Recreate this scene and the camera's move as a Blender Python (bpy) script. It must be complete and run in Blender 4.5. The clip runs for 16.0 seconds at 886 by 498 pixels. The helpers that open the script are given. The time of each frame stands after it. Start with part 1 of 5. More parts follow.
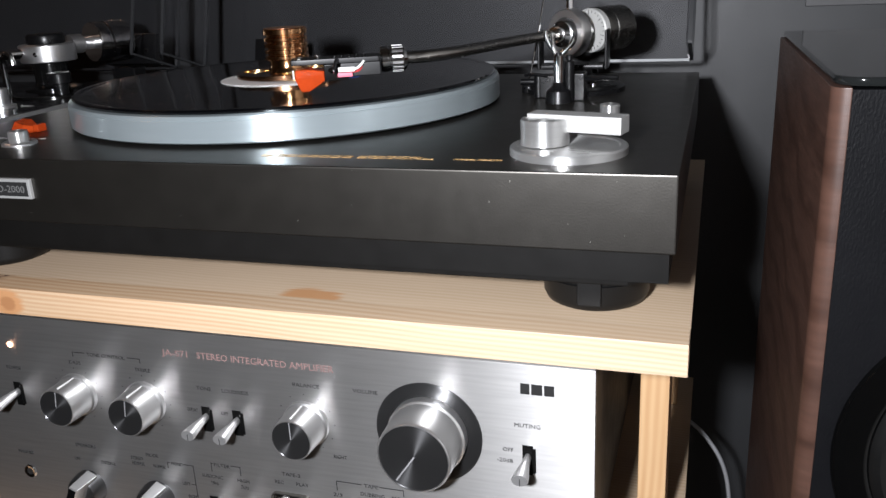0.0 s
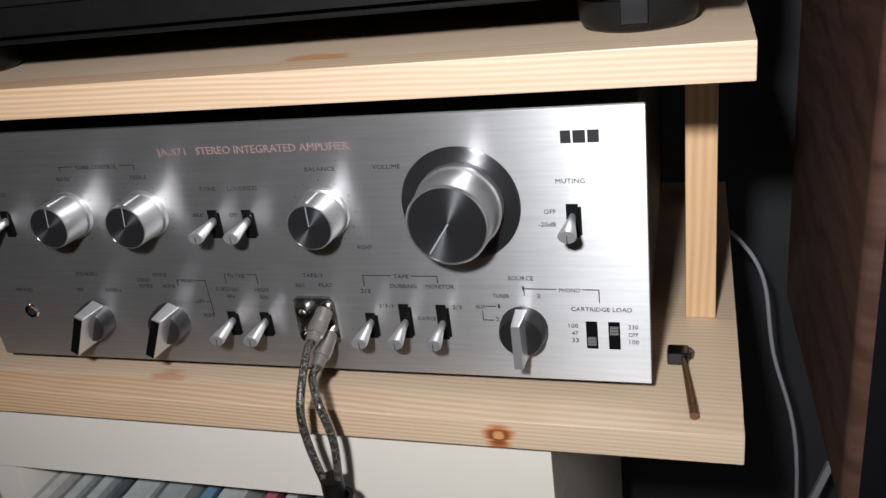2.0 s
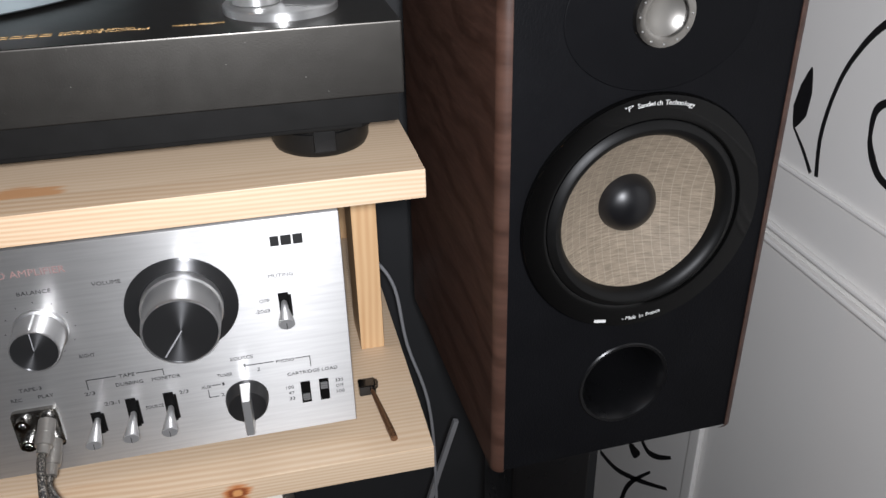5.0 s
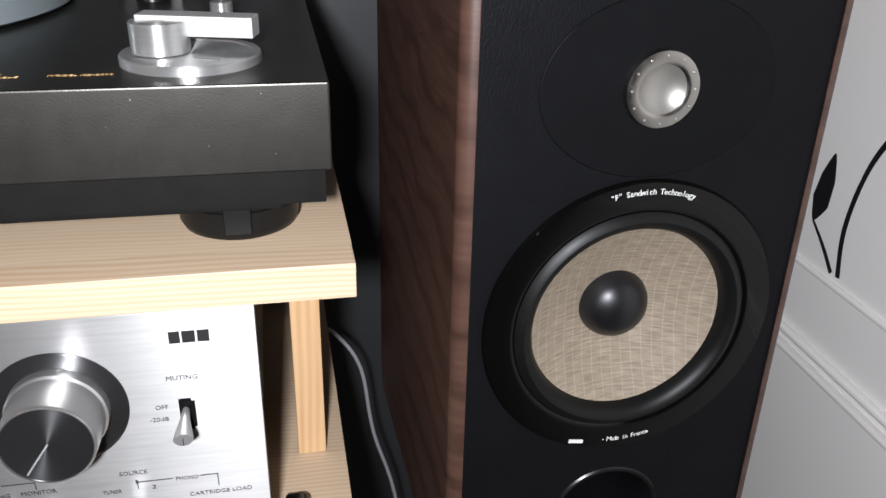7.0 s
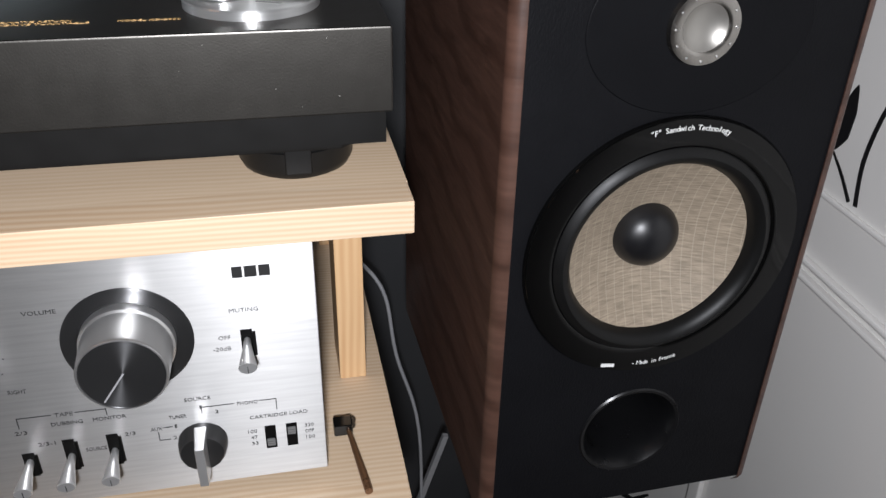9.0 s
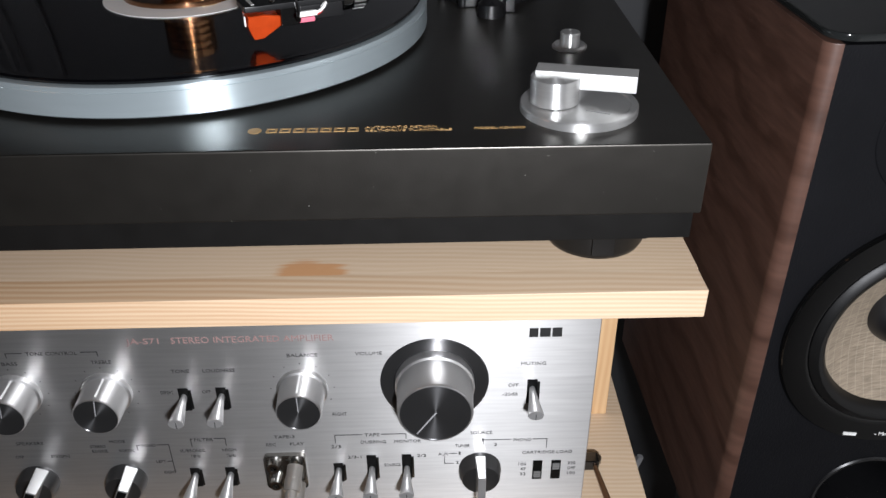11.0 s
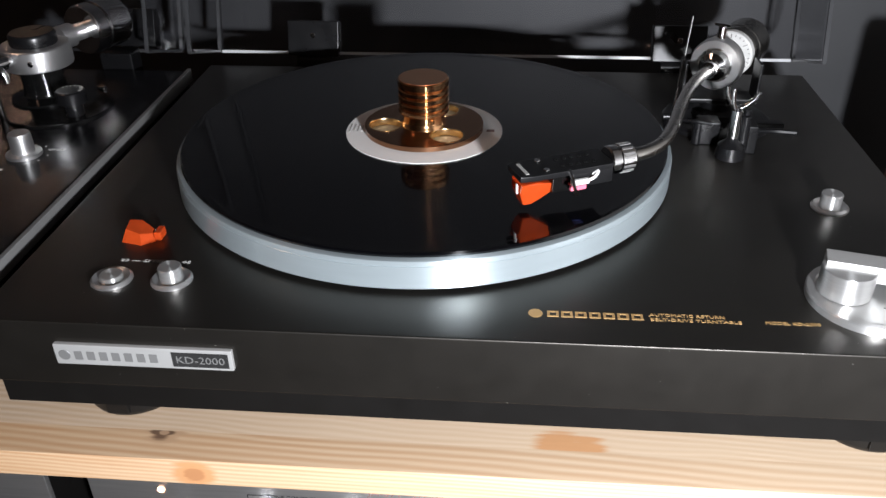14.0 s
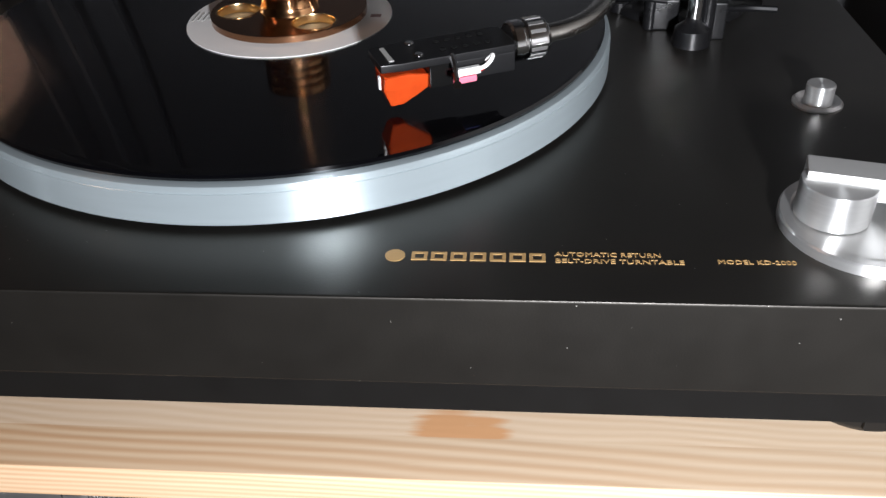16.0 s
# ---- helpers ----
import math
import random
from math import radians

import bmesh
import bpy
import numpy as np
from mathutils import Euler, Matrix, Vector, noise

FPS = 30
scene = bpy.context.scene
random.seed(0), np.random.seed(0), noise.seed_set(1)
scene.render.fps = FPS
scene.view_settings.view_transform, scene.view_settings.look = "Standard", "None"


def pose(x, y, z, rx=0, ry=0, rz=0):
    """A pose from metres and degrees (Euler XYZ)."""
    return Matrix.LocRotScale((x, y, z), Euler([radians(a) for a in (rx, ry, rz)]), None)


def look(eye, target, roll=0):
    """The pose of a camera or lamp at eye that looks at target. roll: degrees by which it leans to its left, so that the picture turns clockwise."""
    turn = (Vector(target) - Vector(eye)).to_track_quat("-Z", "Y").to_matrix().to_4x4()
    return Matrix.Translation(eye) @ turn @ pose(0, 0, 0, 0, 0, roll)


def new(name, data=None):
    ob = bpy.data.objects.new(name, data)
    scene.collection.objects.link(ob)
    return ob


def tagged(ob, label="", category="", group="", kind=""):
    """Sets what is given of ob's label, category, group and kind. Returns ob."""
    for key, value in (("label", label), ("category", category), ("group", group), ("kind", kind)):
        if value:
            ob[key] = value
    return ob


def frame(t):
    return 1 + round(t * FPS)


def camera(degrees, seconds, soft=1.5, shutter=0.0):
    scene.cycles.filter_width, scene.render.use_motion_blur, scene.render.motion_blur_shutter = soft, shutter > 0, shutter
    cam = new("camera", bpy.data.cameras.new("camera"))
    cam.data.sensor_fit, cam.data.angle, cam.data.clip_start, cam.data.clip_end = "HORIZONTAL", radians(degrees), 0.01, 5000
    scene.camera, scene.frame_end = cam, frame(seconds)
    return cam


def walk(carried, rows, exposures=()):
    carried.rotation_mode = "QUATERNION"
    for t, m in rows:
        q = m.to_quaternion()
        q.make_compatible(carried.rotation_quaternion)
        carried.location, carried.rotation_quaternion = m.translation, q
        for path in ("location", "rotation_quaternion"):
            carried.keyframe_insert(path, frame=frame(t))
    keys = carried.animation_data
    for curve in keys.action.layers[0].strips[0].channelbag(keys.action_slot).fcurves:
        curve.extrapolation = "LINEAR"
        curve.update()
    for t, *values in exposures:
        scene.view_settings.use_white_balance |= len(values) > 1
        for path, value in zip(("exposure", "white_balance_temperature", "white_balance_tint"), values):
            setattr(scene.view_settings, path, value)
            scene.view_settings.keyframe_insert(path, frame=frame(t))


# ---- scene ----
cam = camera(55.8, 16.0)
PATH = [
    (0, (0.013, -0.376, 1.142), (-0.586, 1.423, 0.507), -2.9),
    (0.5, (0.008, -0.376, 1.132), (-0.566, 1.412, 0.446), -3.9),
    (1, (0.009, -0.372, 1.103), (-0.582, 1.409, 0.412), -4.7),
    (1.5, (-0.001, -0.376, 1.048), (-0.601, 1.367, 0.273), -6.5),
    (2, (-0.015, -0.368, 1.049), (-0.597, 1.361, 0.229), -7.7),
    (2.5, (-0.019, -0.356, 1.067), (-0.499, 1.376, 0.19), -8.8),
    (3, (-0.025, -0.341, 1.084), (-0.256, 1.416, 0.157), -6.7),
    (3.5, (-0.035, -0.326, 1.1), (-0.031, 1.414, 0.114), -7.1),
    (4, (-0.049, -0.353, 1.132), (0.241, 1.33, 0.09), -5.9),
    (4.5, (-0.063, -0.393, 1.16), (0.296, 1.282, 0.126), -3.9),
    (5, (-0.076, -0.413, 1.153), (0.314, 1.289, 0.178), -1.2),
    (5.2, (-0.072, -0.406, 1.158), (0.288, 1.301, 0.181), -0.5),
    (7.3, (-0.02, -0.323, 1.124), (0.351, 1.443, 0.263), 1.4),
    (7.5, (-0.024, -0.317, 1.112), (0.356, 1.444, 0.244), 1.1),
    (7.8, (-0.028, -0.319, 1.103), (0.363, 1.436, 0.226), 1.2),
    (8, (-0.03, -0.324, 1.109), (0.354, 1.416, 0.2), 1.1),
    (8.2, (-0.034, -0.326, 1.115), (0.358, 1.395, 0.175), 1.2),
    (10.5, (-0.105, -0.372, 1.213), (0.067, 1.295, 0.121), -0.2),
    (11, (-0.133, -0.354, 1.219), (-0.105, 1.335, 0.147), -0.6),
    (11.5, (-0.169, -0.332, 1.232), (-0.217, 1.353, 0.155), -0.2),
    (12, (-0.195, -0.301, 1.227), (-0.285, 1.403, 0.184), -0.1),
    (12.5, (-0.21, -0.309, 1.244), (-0.348, 1.415, 0.241), -0.7),
    (13, (-0.221, -0.326, 1.303), (-0.355, 1.361, 0.237), -0.4),
    (13.5, (-0.234, -0.304, 1.303), (-0.357, 1.383, 0.236), -0.2),
    (14, (-0.233, -0.304, 1.285), (-0.382, 1.395, 0.24), -0.7),
    (14.5, (-0.232, -0.3, 1.283), (-0.393, 1.378, 0.207), -1.3),
    (15, (-0.235, -0.294, 1.28), (-0.406, 1.37, 0.183), -1.5),
    (15.5, (-0.213, -0.253, 1.255), (-0.383, 1.388, 0.124), -1.5),
    (16, (-0.18, -0.203, 1.218), (-0.333, 1.406, 0.041), -2.3),
]
walk(cam, [(t, look(eye, target, roll)) for t, eye, target, roll in PATH], [(0, 0.12), (1, 0.10), (2, -0.22), (3, -0.34), (3.5, -0.52), (4, -0.52), (4.5, -0.3), (5, -0.16), (7.5, 0.12), (8, 0.02), (10.5, -0.2), (11, -0.1), (12, 0.1), (13, 0.56), (14, 0.72), (15, 0.56), (16, 0.5)])

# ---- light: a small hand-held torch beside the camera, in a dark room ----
world = bpy.data.worlds.new("night")
world.use_nodes = True
world.node_tree.nodes["Background"].inputs[0].default_value = (0.02, 0.02, 0.022, 1)
world.node_tree.nodes["Background"].inputs[1].default_value = 0.2
scene.world = world


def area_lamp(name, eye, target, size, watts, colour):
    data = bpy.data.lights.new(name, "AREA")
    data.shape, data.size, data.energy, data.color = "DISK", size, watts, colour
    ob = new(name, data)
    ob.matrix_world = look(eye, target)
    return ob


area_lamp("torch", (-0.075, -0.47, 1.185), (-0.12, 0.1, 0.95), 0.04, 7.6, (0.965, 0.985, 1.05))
area_lamp("ceiling_lamp", (-1.5, -0.3, 2.3), (-1.15, 0.48, 1.1), 0.3, 1.1, (1.0, 0.60, 0.42))


# ---- materials ----
def material(name, colour, rough=0.5, metal=0.0, vary=0.15, scale=30.0, stretch=(1, 1, 1), bump=0.0, bump_scale=400.0, bump_stretch=(1, 1, 1), depth=0.0003,
             rough_vary=0.1, aniso=0.0, tangent="", across=0.0, coat=0.0, specks=0.0, spec=0.5):
    m = bpy.data.materials.new(name)
    m.use_nodes = True
    t = m.node_tree
    n, l, p = t.nodes, t.links, t.nodes["Principled BSDF"]
    co = n.new("ShaderNodeTexCoord")

    def noise_at(s, st, detail=4):
        mp = n.new("ShaderNodeMapping")
        mp.inputs["Scale"].default_value = [s * v for v in st]
        l.new(co.outputs["Object"], mp.inputs["Vector"])
        tx = n.new("ShaderNodeTexNoise")
        tx.inputs["Scale"].default_value, tx.inputs["Detail"].default_value = 1.0, detail
        l.new(mp.outputs[0], tx.inputs["Vector"])
        return tx.outputs[0]

    grain = noise_at(scale, stretch)
    mix = n.new("ShaderNodeMix")
    mix.data_type = "RGBA"
    l.new(grain, mix.inputs[0])
    mix.inputs[6].default_value = (*[c * (1 - vary) for c in colour], 1)
    mix.inputs[7].default_value = (*[min(1, c * (1 + vary)) for c in colour], 1)
    out = mix.outputs[2]
    if specks:
        v = n.new("ShaderNodeTexVoronoi")
        v.inputs["Scale"].default_value = 170
        l.new(co.outputs["Object"], v.inputs["Vector"])
        lt = n.new("ShaderNodeMath")
        lt.operation = "LESS_THAN"
        lt.inputs[1].default_value = specks
        l.new(v.outputs["Distance"], lt.inputs[0])
        dm = n.new("ShaderNodeMix")
        dm.data_type = "RGBA"
        l.new(lt.outputs[0], dm.inputs[0])
        l.new(out, dm.inputs[6])
        dm.inputs[7].default_value = (0.35, 0.34, 0.31, 1)
        out = dm.outputs[2]
    l.new(out, p.inputs["Base Color"])
    mr = n.new("ShaderNodeMapRange")
    mr.inputs[3].default_value, mr.inputs[4].default_value = max(0.02, rough - rough_vary), min(1, rough + rough_vary)
    l.new(noise_at(scale * 2.3, stretch), mr.inputs[0])
    l.new(mr.outputs[0], p.inputs["Roughness"])
    p.inputs["Metallic"].default_value = metal
    p.inputs["Specular IOR Level"].default_value = spec
    p.inputs["Coat Weight"].default_value = coat
    p.inputs["Coat Roughness"].default_value = 0.06
    if bump:
        b = n.new("ShaderNodeBump")
        b.inputs["Strength"].default_value, b.inputs["Distance"].default_value = bump, depth
        l.new(noise_at(bump_scale, bump_stretch, 3), b.inputs["Height"])
        l.new(b.outputs[0], p.inputs["Normal"])
    if aniso:
        p.inputs["Anisotropic"].default_value = aniso
        p.inputs["Anisotropic Rotation"].default_value = across
        if tangent == "UP":
            tg = n.new("ShaderNodeCombineXYZ")
            tg.inputs[2].default_value = 1.0
        else:
            tg = n.new("ShaderNodeTangent")
            tg.direction_type, tg.axis = "RADIAL", tangent
        l.new(tg.outputs[0], p.inputs["Tangent"])
    return m


def pine(name, knots=(), light=(0.575, 0.445, 0.325), dark=(0.47, 0.31, 0.185), lines=190.0, upright=False, wander=0.011, lit_sap=None):
    """Pine along x; knots: centre, radius and colour of each; last, where along x it turns paler, for sapwood and for
    glare painted in, and those two colours.
    """
    m = bpy.data.materials.new(name)
    m.use_nodes = True
    t = m.node_tree
    n, l, p = t.nodes, t.links, t.nodes["Principled BSDF"]
    co, info = n.new("ShaderNodeTexCoord"), n.new("ShaderNodeObjectInfo")
    shift = n.new("ShaderNodeVectorMath")
    shift.operation = "MULTIPLY_ADD"
    l.new(info.outputs["Random"], shift.inputs[0])
    shift.inputs[1].default_value = (3.1, 0.9, 1.7)
    turn = n.new("ShaderNodeMapping")
    turn.inputs["Rotation"].default_value = (0, radians(90) if upright else 0, 0)
    l.new(co.outputs["Object"], turn.inputs[0])
    l.new(turn.outputs[0], shift.inputs[2])
    warp = n.new("ShaderNodeTexNoise")
    warp.inputs["Scale"].default_value = 1.0
    wm = n.new("ShaderNodeMapping")
    wm.inputs["Scale"].default_value = (5, 14, 14)
    l.new(shift.outputs[0], wm.inputs[0])
    l.new(wm.outputs[0], warp.inputs["Vector"])
    add = n.new("ShaderNodeVectorMath")
    add.operation = "MULTIPLY_ADD"
    l.new(warp.outputs[1], add.inputs[0])
    add.inputs[1].default_value = (0.02, wander, wander)
    l.new(shift.outputs[0], add.inputs[2])
    mp = n.new("ShaderNodeMapping")
    mp.inputs["Scale"].default_value = (0.05, 1.0, 1.9)
    l.new(add.outputs[0], mp.inputs[0])
    wave = n.new("ShaderNodeTexWave")
    wave.bands_direction = "DIAGONAL"
    wave.inputs["Scale"].default_value, wave.inputs["Distortion"].default_value = lines, 0.6
    wave.inputs["Detail"].default_value, wave.inputs["Detail Scale"].default_value = 3, 0.6
    l.new(mp.outputs[0], wave.inputs["Vector"])
    fine = n.new("ShaderNodeTexNoise")
    fm = n.new("ShaderNodeMapping")
    fm.inputs["Scale"].default_value = (14, 420, 420)
    l.new(shift.outputs[0], fm.inputs[0])
    l.new(fm.outputs[0], fine.inputs["Vector"])
    fine.inputs["Scale"].default_value = 1.0
    big = n.new("ShaderNodeTexNoise")
    bm_ = n.new("ShaderNodeMapping")
    bm_.inputs["Scale"].default_value = (3, 20, 20)
    l.new(shift.outputs[0], bm_.inputs[0])
    l.new(bm_.outputs[0], big.inputs["Vector"])
    big.inputs["Scale"].default_value = 1.0
    s1 = n.new("ShaderNodeMath")
    s1.operation = "MULTIPLY"
    l.new(wave.outputs[1], s1.inputs[0])
    l.new(big.outputs[0], s1.inputs[1])
    s2 = n.new("ShaderNodeMath")
    s2.operation = "MULTIPLY_ADD"
    l.new(fine.outputs[0], s2.inputs[0])
    s2.inputs[1].default_value = 0.5
    l.new(s1.outputs[0], s2.inputs[2])
    ramp = n.new("ShaderNodeValToRGB")
    ramp.color_ramp.elements[0].position, ramp.color_ramp.elements[0].color = 0.12, (*light, 1)
    ramp.color_ramp.elements[1].position, ramp.color_ramp.elements[1].color = 0.85, (*dark, 1)
    l.new(s2.outputs[0], ramp.inputs[0])
    grain = ramp.outputs[0]
    if lit_sap:
        pale = n.new("ShaderNodeValToRGB")
        for e, place, c in zip(pale.color_ramp.elements, (0.12, 0.85), lit_sap[2:]):
            e.position, e.color = place, (*c, 1)
        l.new(s2.outputs[0], pale.inputs[0])
        sep, along, ragged, blend = n.new("ShaderNodeSeparateXYZ"), n.new("ShaderNodeMapRange"), n.new("ShaderNodeMath"), n.new("ShaderNodeMix")
        l.new(co.outputs["Object"], sep.inputs[0])
        ragged.operation = "MULTIPLY_ADD"
        ragged.inputs[1].default_value = 0.22
        l.new(big.outputs[0], ragged.inputs[0])
        l.new(sep.outputs[0], ragged.inputs[2])
        along.inputs[1].default_value, along.inputs[2].default_value = lit_sap[0] + 0.11, lit_sap[1] + 0.11
        l.new(ragged.outputs[0], along.inputs[0])
        blend.data_type = "RGBA"
        l.new(along.outputs[0], blend.inputs[0])
        l.new(grain, blend.inputs[6])
        l.new(pale.outputs[0], blend.inputs[7])
        grain = blend.outputs[2]
    tone, board = n.new("ShaderNodeMapRange"), n.new("ShaderNodeHueSaturation")
    tone.inputs[3].default_value, tone.inputs[4].default_value = 0.93, 1.05
    l.new(info.outputs["Random"], tone.inputs[0])
    l.new(tone.outputs[0], board.inputs["Value"])
    l.new(grain, board.inputs["Color"])
    out = board.outputs[0]
    for centre, radius, core in knots:
        d = n.new("ShaderNodeVectorMath")
        d.operation = "DISTANCE"
        sc = n.new("ShaderNodeVectorMath")
        sc.operation = "MULTIPLY"
        jit = n.new("ShaderNodeVectorMath")
        jit.operation = "MULTIPLY_ADD"
        l.new(warp.outputs[1], jit.inputs[0])
        jit.inputs[1].default_value = (0.004, 0.004, 0.004)
        l.new(co.outputs["Object"], jit.inputs[2])
        l.new(jit.outputs[0], sc.inputs[0])
        sc.inputs[1].default_value = (0.9, 1, 1)
        l.new(sc.outputs[0], d.inputs[0])
        d.inputs[1].default_value = (centre[0] * 0.9 + 0.002, centre[1] + 0.002, centre[2] + 0.002)
        kr = n.new("ShaderNodeMapRange")
        kr.inputs[1].default_value, kr.inputs[2].default_value = radius * 0.65, radius
        kr.inputs[3].default_value, kr.inputs[4].default_value = 1.0, 0.0
        edge = n.new("ShaderNodeMath")
        edge.operation = "MULTIPLY_ADD"
        l.new(fine.outputs[0], edge.inputs[0])
        edge.inputs[1].default_value = radius * 1.3
        l.new(d.outputs["Value"], edge.inputs[2])
        ease = n.new("ShaderNodeMath")
        ease.operation = "SUBTRACT"
        l.new(edge.outputs[0], ease.inputs[0])
        ease.inputs[1].default_value = radius * 0.6
        l.new(ease.outputs[0], kr.inputs[0])
        km = n.new("ShaderNodeMix")
        km.data_type = "RGBA"
        l.new(kr.outputs[0], km.inputs[0])
        l.new(out, km.inputs[6])
        km.inputs[7].default_value = (*core, 1)
        out = km.outputs[2]
    l.new(out, p.inputs["Base Color"])
    p.inputs["Roughness"].default_value = 0.48
    b = n.new("ShaderNodeBump")
    b.inputs["Strength"].default_value, b.inputs["Distance"].default_value = 0.15, 0.0003
    l.new(s2.outputs[0], b.inputs["Height"])
    l.new(b.outputs[0], p.inputs["Normal"])
    return m


def clear_plastic(name, tint=(0.9, 0.9, 0.92), rough=0.03):
    m = bpy.data.materials.new(name)
    m.use_nodes = True
    t = m.node_tree
    n, l = t.nodes, t.links
    n.remove(n["Principled BSDF"])
    mix, tr, gl, lw = n.new("ShaderNodeMixShader"), n.new("ShaderNodeBsdfTransparent"), n.new("ShaderNodeBsdfGlossy"), n.new("ShaderNodeLayerWeight")
    power, gain = n.new("ShaderNodeMath"), n.new("ShaderNodeMath")
    tr.inputs[0].default_value = (*tint, 1)
    gl.inputs["Roughness"].default_value = rough
    power.operation, gain.operation = "POWER", "MULTIPLY_ADD"
    power.inputs[1].default_value, gain.inputs[1].default_value, gain.inputs[2].default_value = 5.0, 0.9, 0.04
    l.new(lw.outputs["Facing"], power.inputs[0])
    l.new(power.outputs[0], gain.inputs[0])
    l.new(gain.outputs[0], mix.inputs[0])
    l.new(tr.outputs[0], mix.inputs[1])
    l.new(gl.outputs[0], mix.inputs[2])
    l.new(mix.outputs[0], n["Material Output"].inputs[0])
    return m


def glow(name, colour, power):
    m = bpy.data.materials.new(name)
    m.use_nodes = True
    p = m.node_tree.nodes["Principled BSDF"]
    p.inputs["Base Color"].default_value = (*colour, 1)
    p.inputs["Emission Color"].default_value = (*colour, 1)
    p.inputs["Emission Strength"].default_value = power
    return m


BLACK_VINYL = material("black plinth vinyl", (0.0046, 0.0041, 0.0035), 0.37, spec=0.88, vary=0.5, scale=35, rough_vary=0.035, bump=0.45, bump_scale=1100, depth=0.00008, specks=0.03)
BLACK_VINYL.node_tree.nodes["Principled BSDF"].inputs["Specular Tint"].default_value = (1.0, 0.95, 0.87, 1)
BLACK_BASE = material("black painted base", (0.0040, 0.0037, 0.0034), 0.5, spec=0.18, bump=0.05, bump_scale=900)
RUBBER = material("black rubber", (0.004, 0.004, 0.004), 0.42, spec=0.25)
BLACK_GLOSS = material("black gloss plastic", (0.004, 0.004, 0.004), 0.14, rough_vary=0.05)
SHELL_BLACK = material("black anodised shell", (0.005, 0.005, 0.0055), 0.36, spec=0.35)
BLACK_SATIN = material("black satin metal", (0.005, 0.005, 0.0055), 0.3, spec=0.35)
PLATTER = material("platter aluminium", (0.45, 0.52, 0.545), 0.34, 0.66, vary=0.06, scale=25, stretch=(1, 1, 12), bump=0.04, bump_scale=120, bump_stretch=(1, 1, 14), rough_vary=0.05, aniso=0.95, tangent="Z", across=0.25)
BRUSHED = material("brushed aluminium", (0.41, 0.405, 0.398), 0.47, 0.87, vary=0.16, scale=9, stretch=(3, 1, 60), bump=0.3, bump_scale=30, bump_stretch=(1, 1, 90), depth=0.00001, rough_vary=0.04, aniso=0.85, tangent="UP")
# low base colour puts the dark room's reflection into the spun knob faces
SPUN_DARK_ROOM = material("spun metal with dark reflection put in", (0.12, 0.12, 0.122), 0.30, 0.9, vary=0.08, rough_vary=0.03, aniso=0.9, tangent="Y", across=0.25)
SATIN = material("satin aluminium", (0.70, 0.695, 0.69), 0.34, 0.95, vary=0.05, rough_vary=0.06)
LEVER = material("plated lever", (0.78, 0.775, 0.77), 0.30, 0.85, vary=0.05, rough_vary=0.05)
SLOT = material("black slot", (0.002, 0.002, 0.002), 0.6, spec=0.1)
TURNED = material("turned aluminium", (0.62, 0.62, 0.61), 0.36, 0.85, vary=0.12, scale=60, stretch=(1, 1, 12), rough_vary=0.05, aniso=0.85, tangent="Z", across=0.25)
BADGE = material("badge aluminium", (0.42, 0.42, 0.41), 0.5, 0.5, vary=0.08, rough_vary=0.06)
CHROME = material("chrome", (0.78, 0.78, 0.78), 0.09, 1.0, vary=0.04, rough_vary=0.04)
WORN_CHROME = material("worn metal", (0.40, 0.385, 0.36), 0.24, 1.0, vary=0.25, scale=120)
COPPER = material("polished copper", (0.80, 0.42, 0.20), 0.13, 1.0, vary=0.08, rough_vary=0.05)
FLANGE = material("bronzed copper", (0.30, 0.155, 0.085), 0.2, 1.0, vary=0.12, rough_vary=0.05)
BRASS = material("bright brass", (0.86, 0.62, 0.33), 0.2, 1.0, vary=0.06, rough_vary=0.05)
COPPER_TOP = material("brushed copper", (0.62, 0.34, 0.20), 0.34, 1.0, vary=0.08, rough_vary=0.05)
VINYL = material("record vinyl", (0.0012, 0.0012, 0.0016), 0.17, vary=0.1, spec=0.09, rough_vary=0.02, aniso=1.0, tangent="Z", across=0.25, coat=1.0)
PAPER = material("record label paper", (0.80, 0.79, 0.77), 0.6, vary=0.06)
INK = material("black print", (0.015, 0.015, 0.015), 0.5)
LEAD_RED = material("red lead sleeve", (0.45, 0.03, 0.03), 0.45)
LEAD_PINK = material("pink lead sleeve", (0.62, 0.14, 0.20), 0.45)
LEAD_GREEN = material("green lead sleeve", (0.04, 0.22, 0.08), 0.45)
LEAD_BLUE = material("blue lead sleeve", (0.03, 0.06, 0.25), 0.45)
RED_INK = material("faded red print", (0.23, 0.14, 0.13), 0.5)
GOLD_INK = material("gold print", (0.40, 0.25, 0.10), 0.5, 0.2)
GREY_INK = material("pale grey print", (0.42, 0.42, 0.40), 0.5)
WHITE_INK = material("white print", (0.75, 0.75, 0.73), 0.5)
LEATHER = material("black leather-grain baffle", (0.0050, 0.0051, 0.0060), 0.48, vary=0.25, spec=0.09, bump=1.0, bump_scale=620, bump_stretch=(1.6, 1, 0.7))


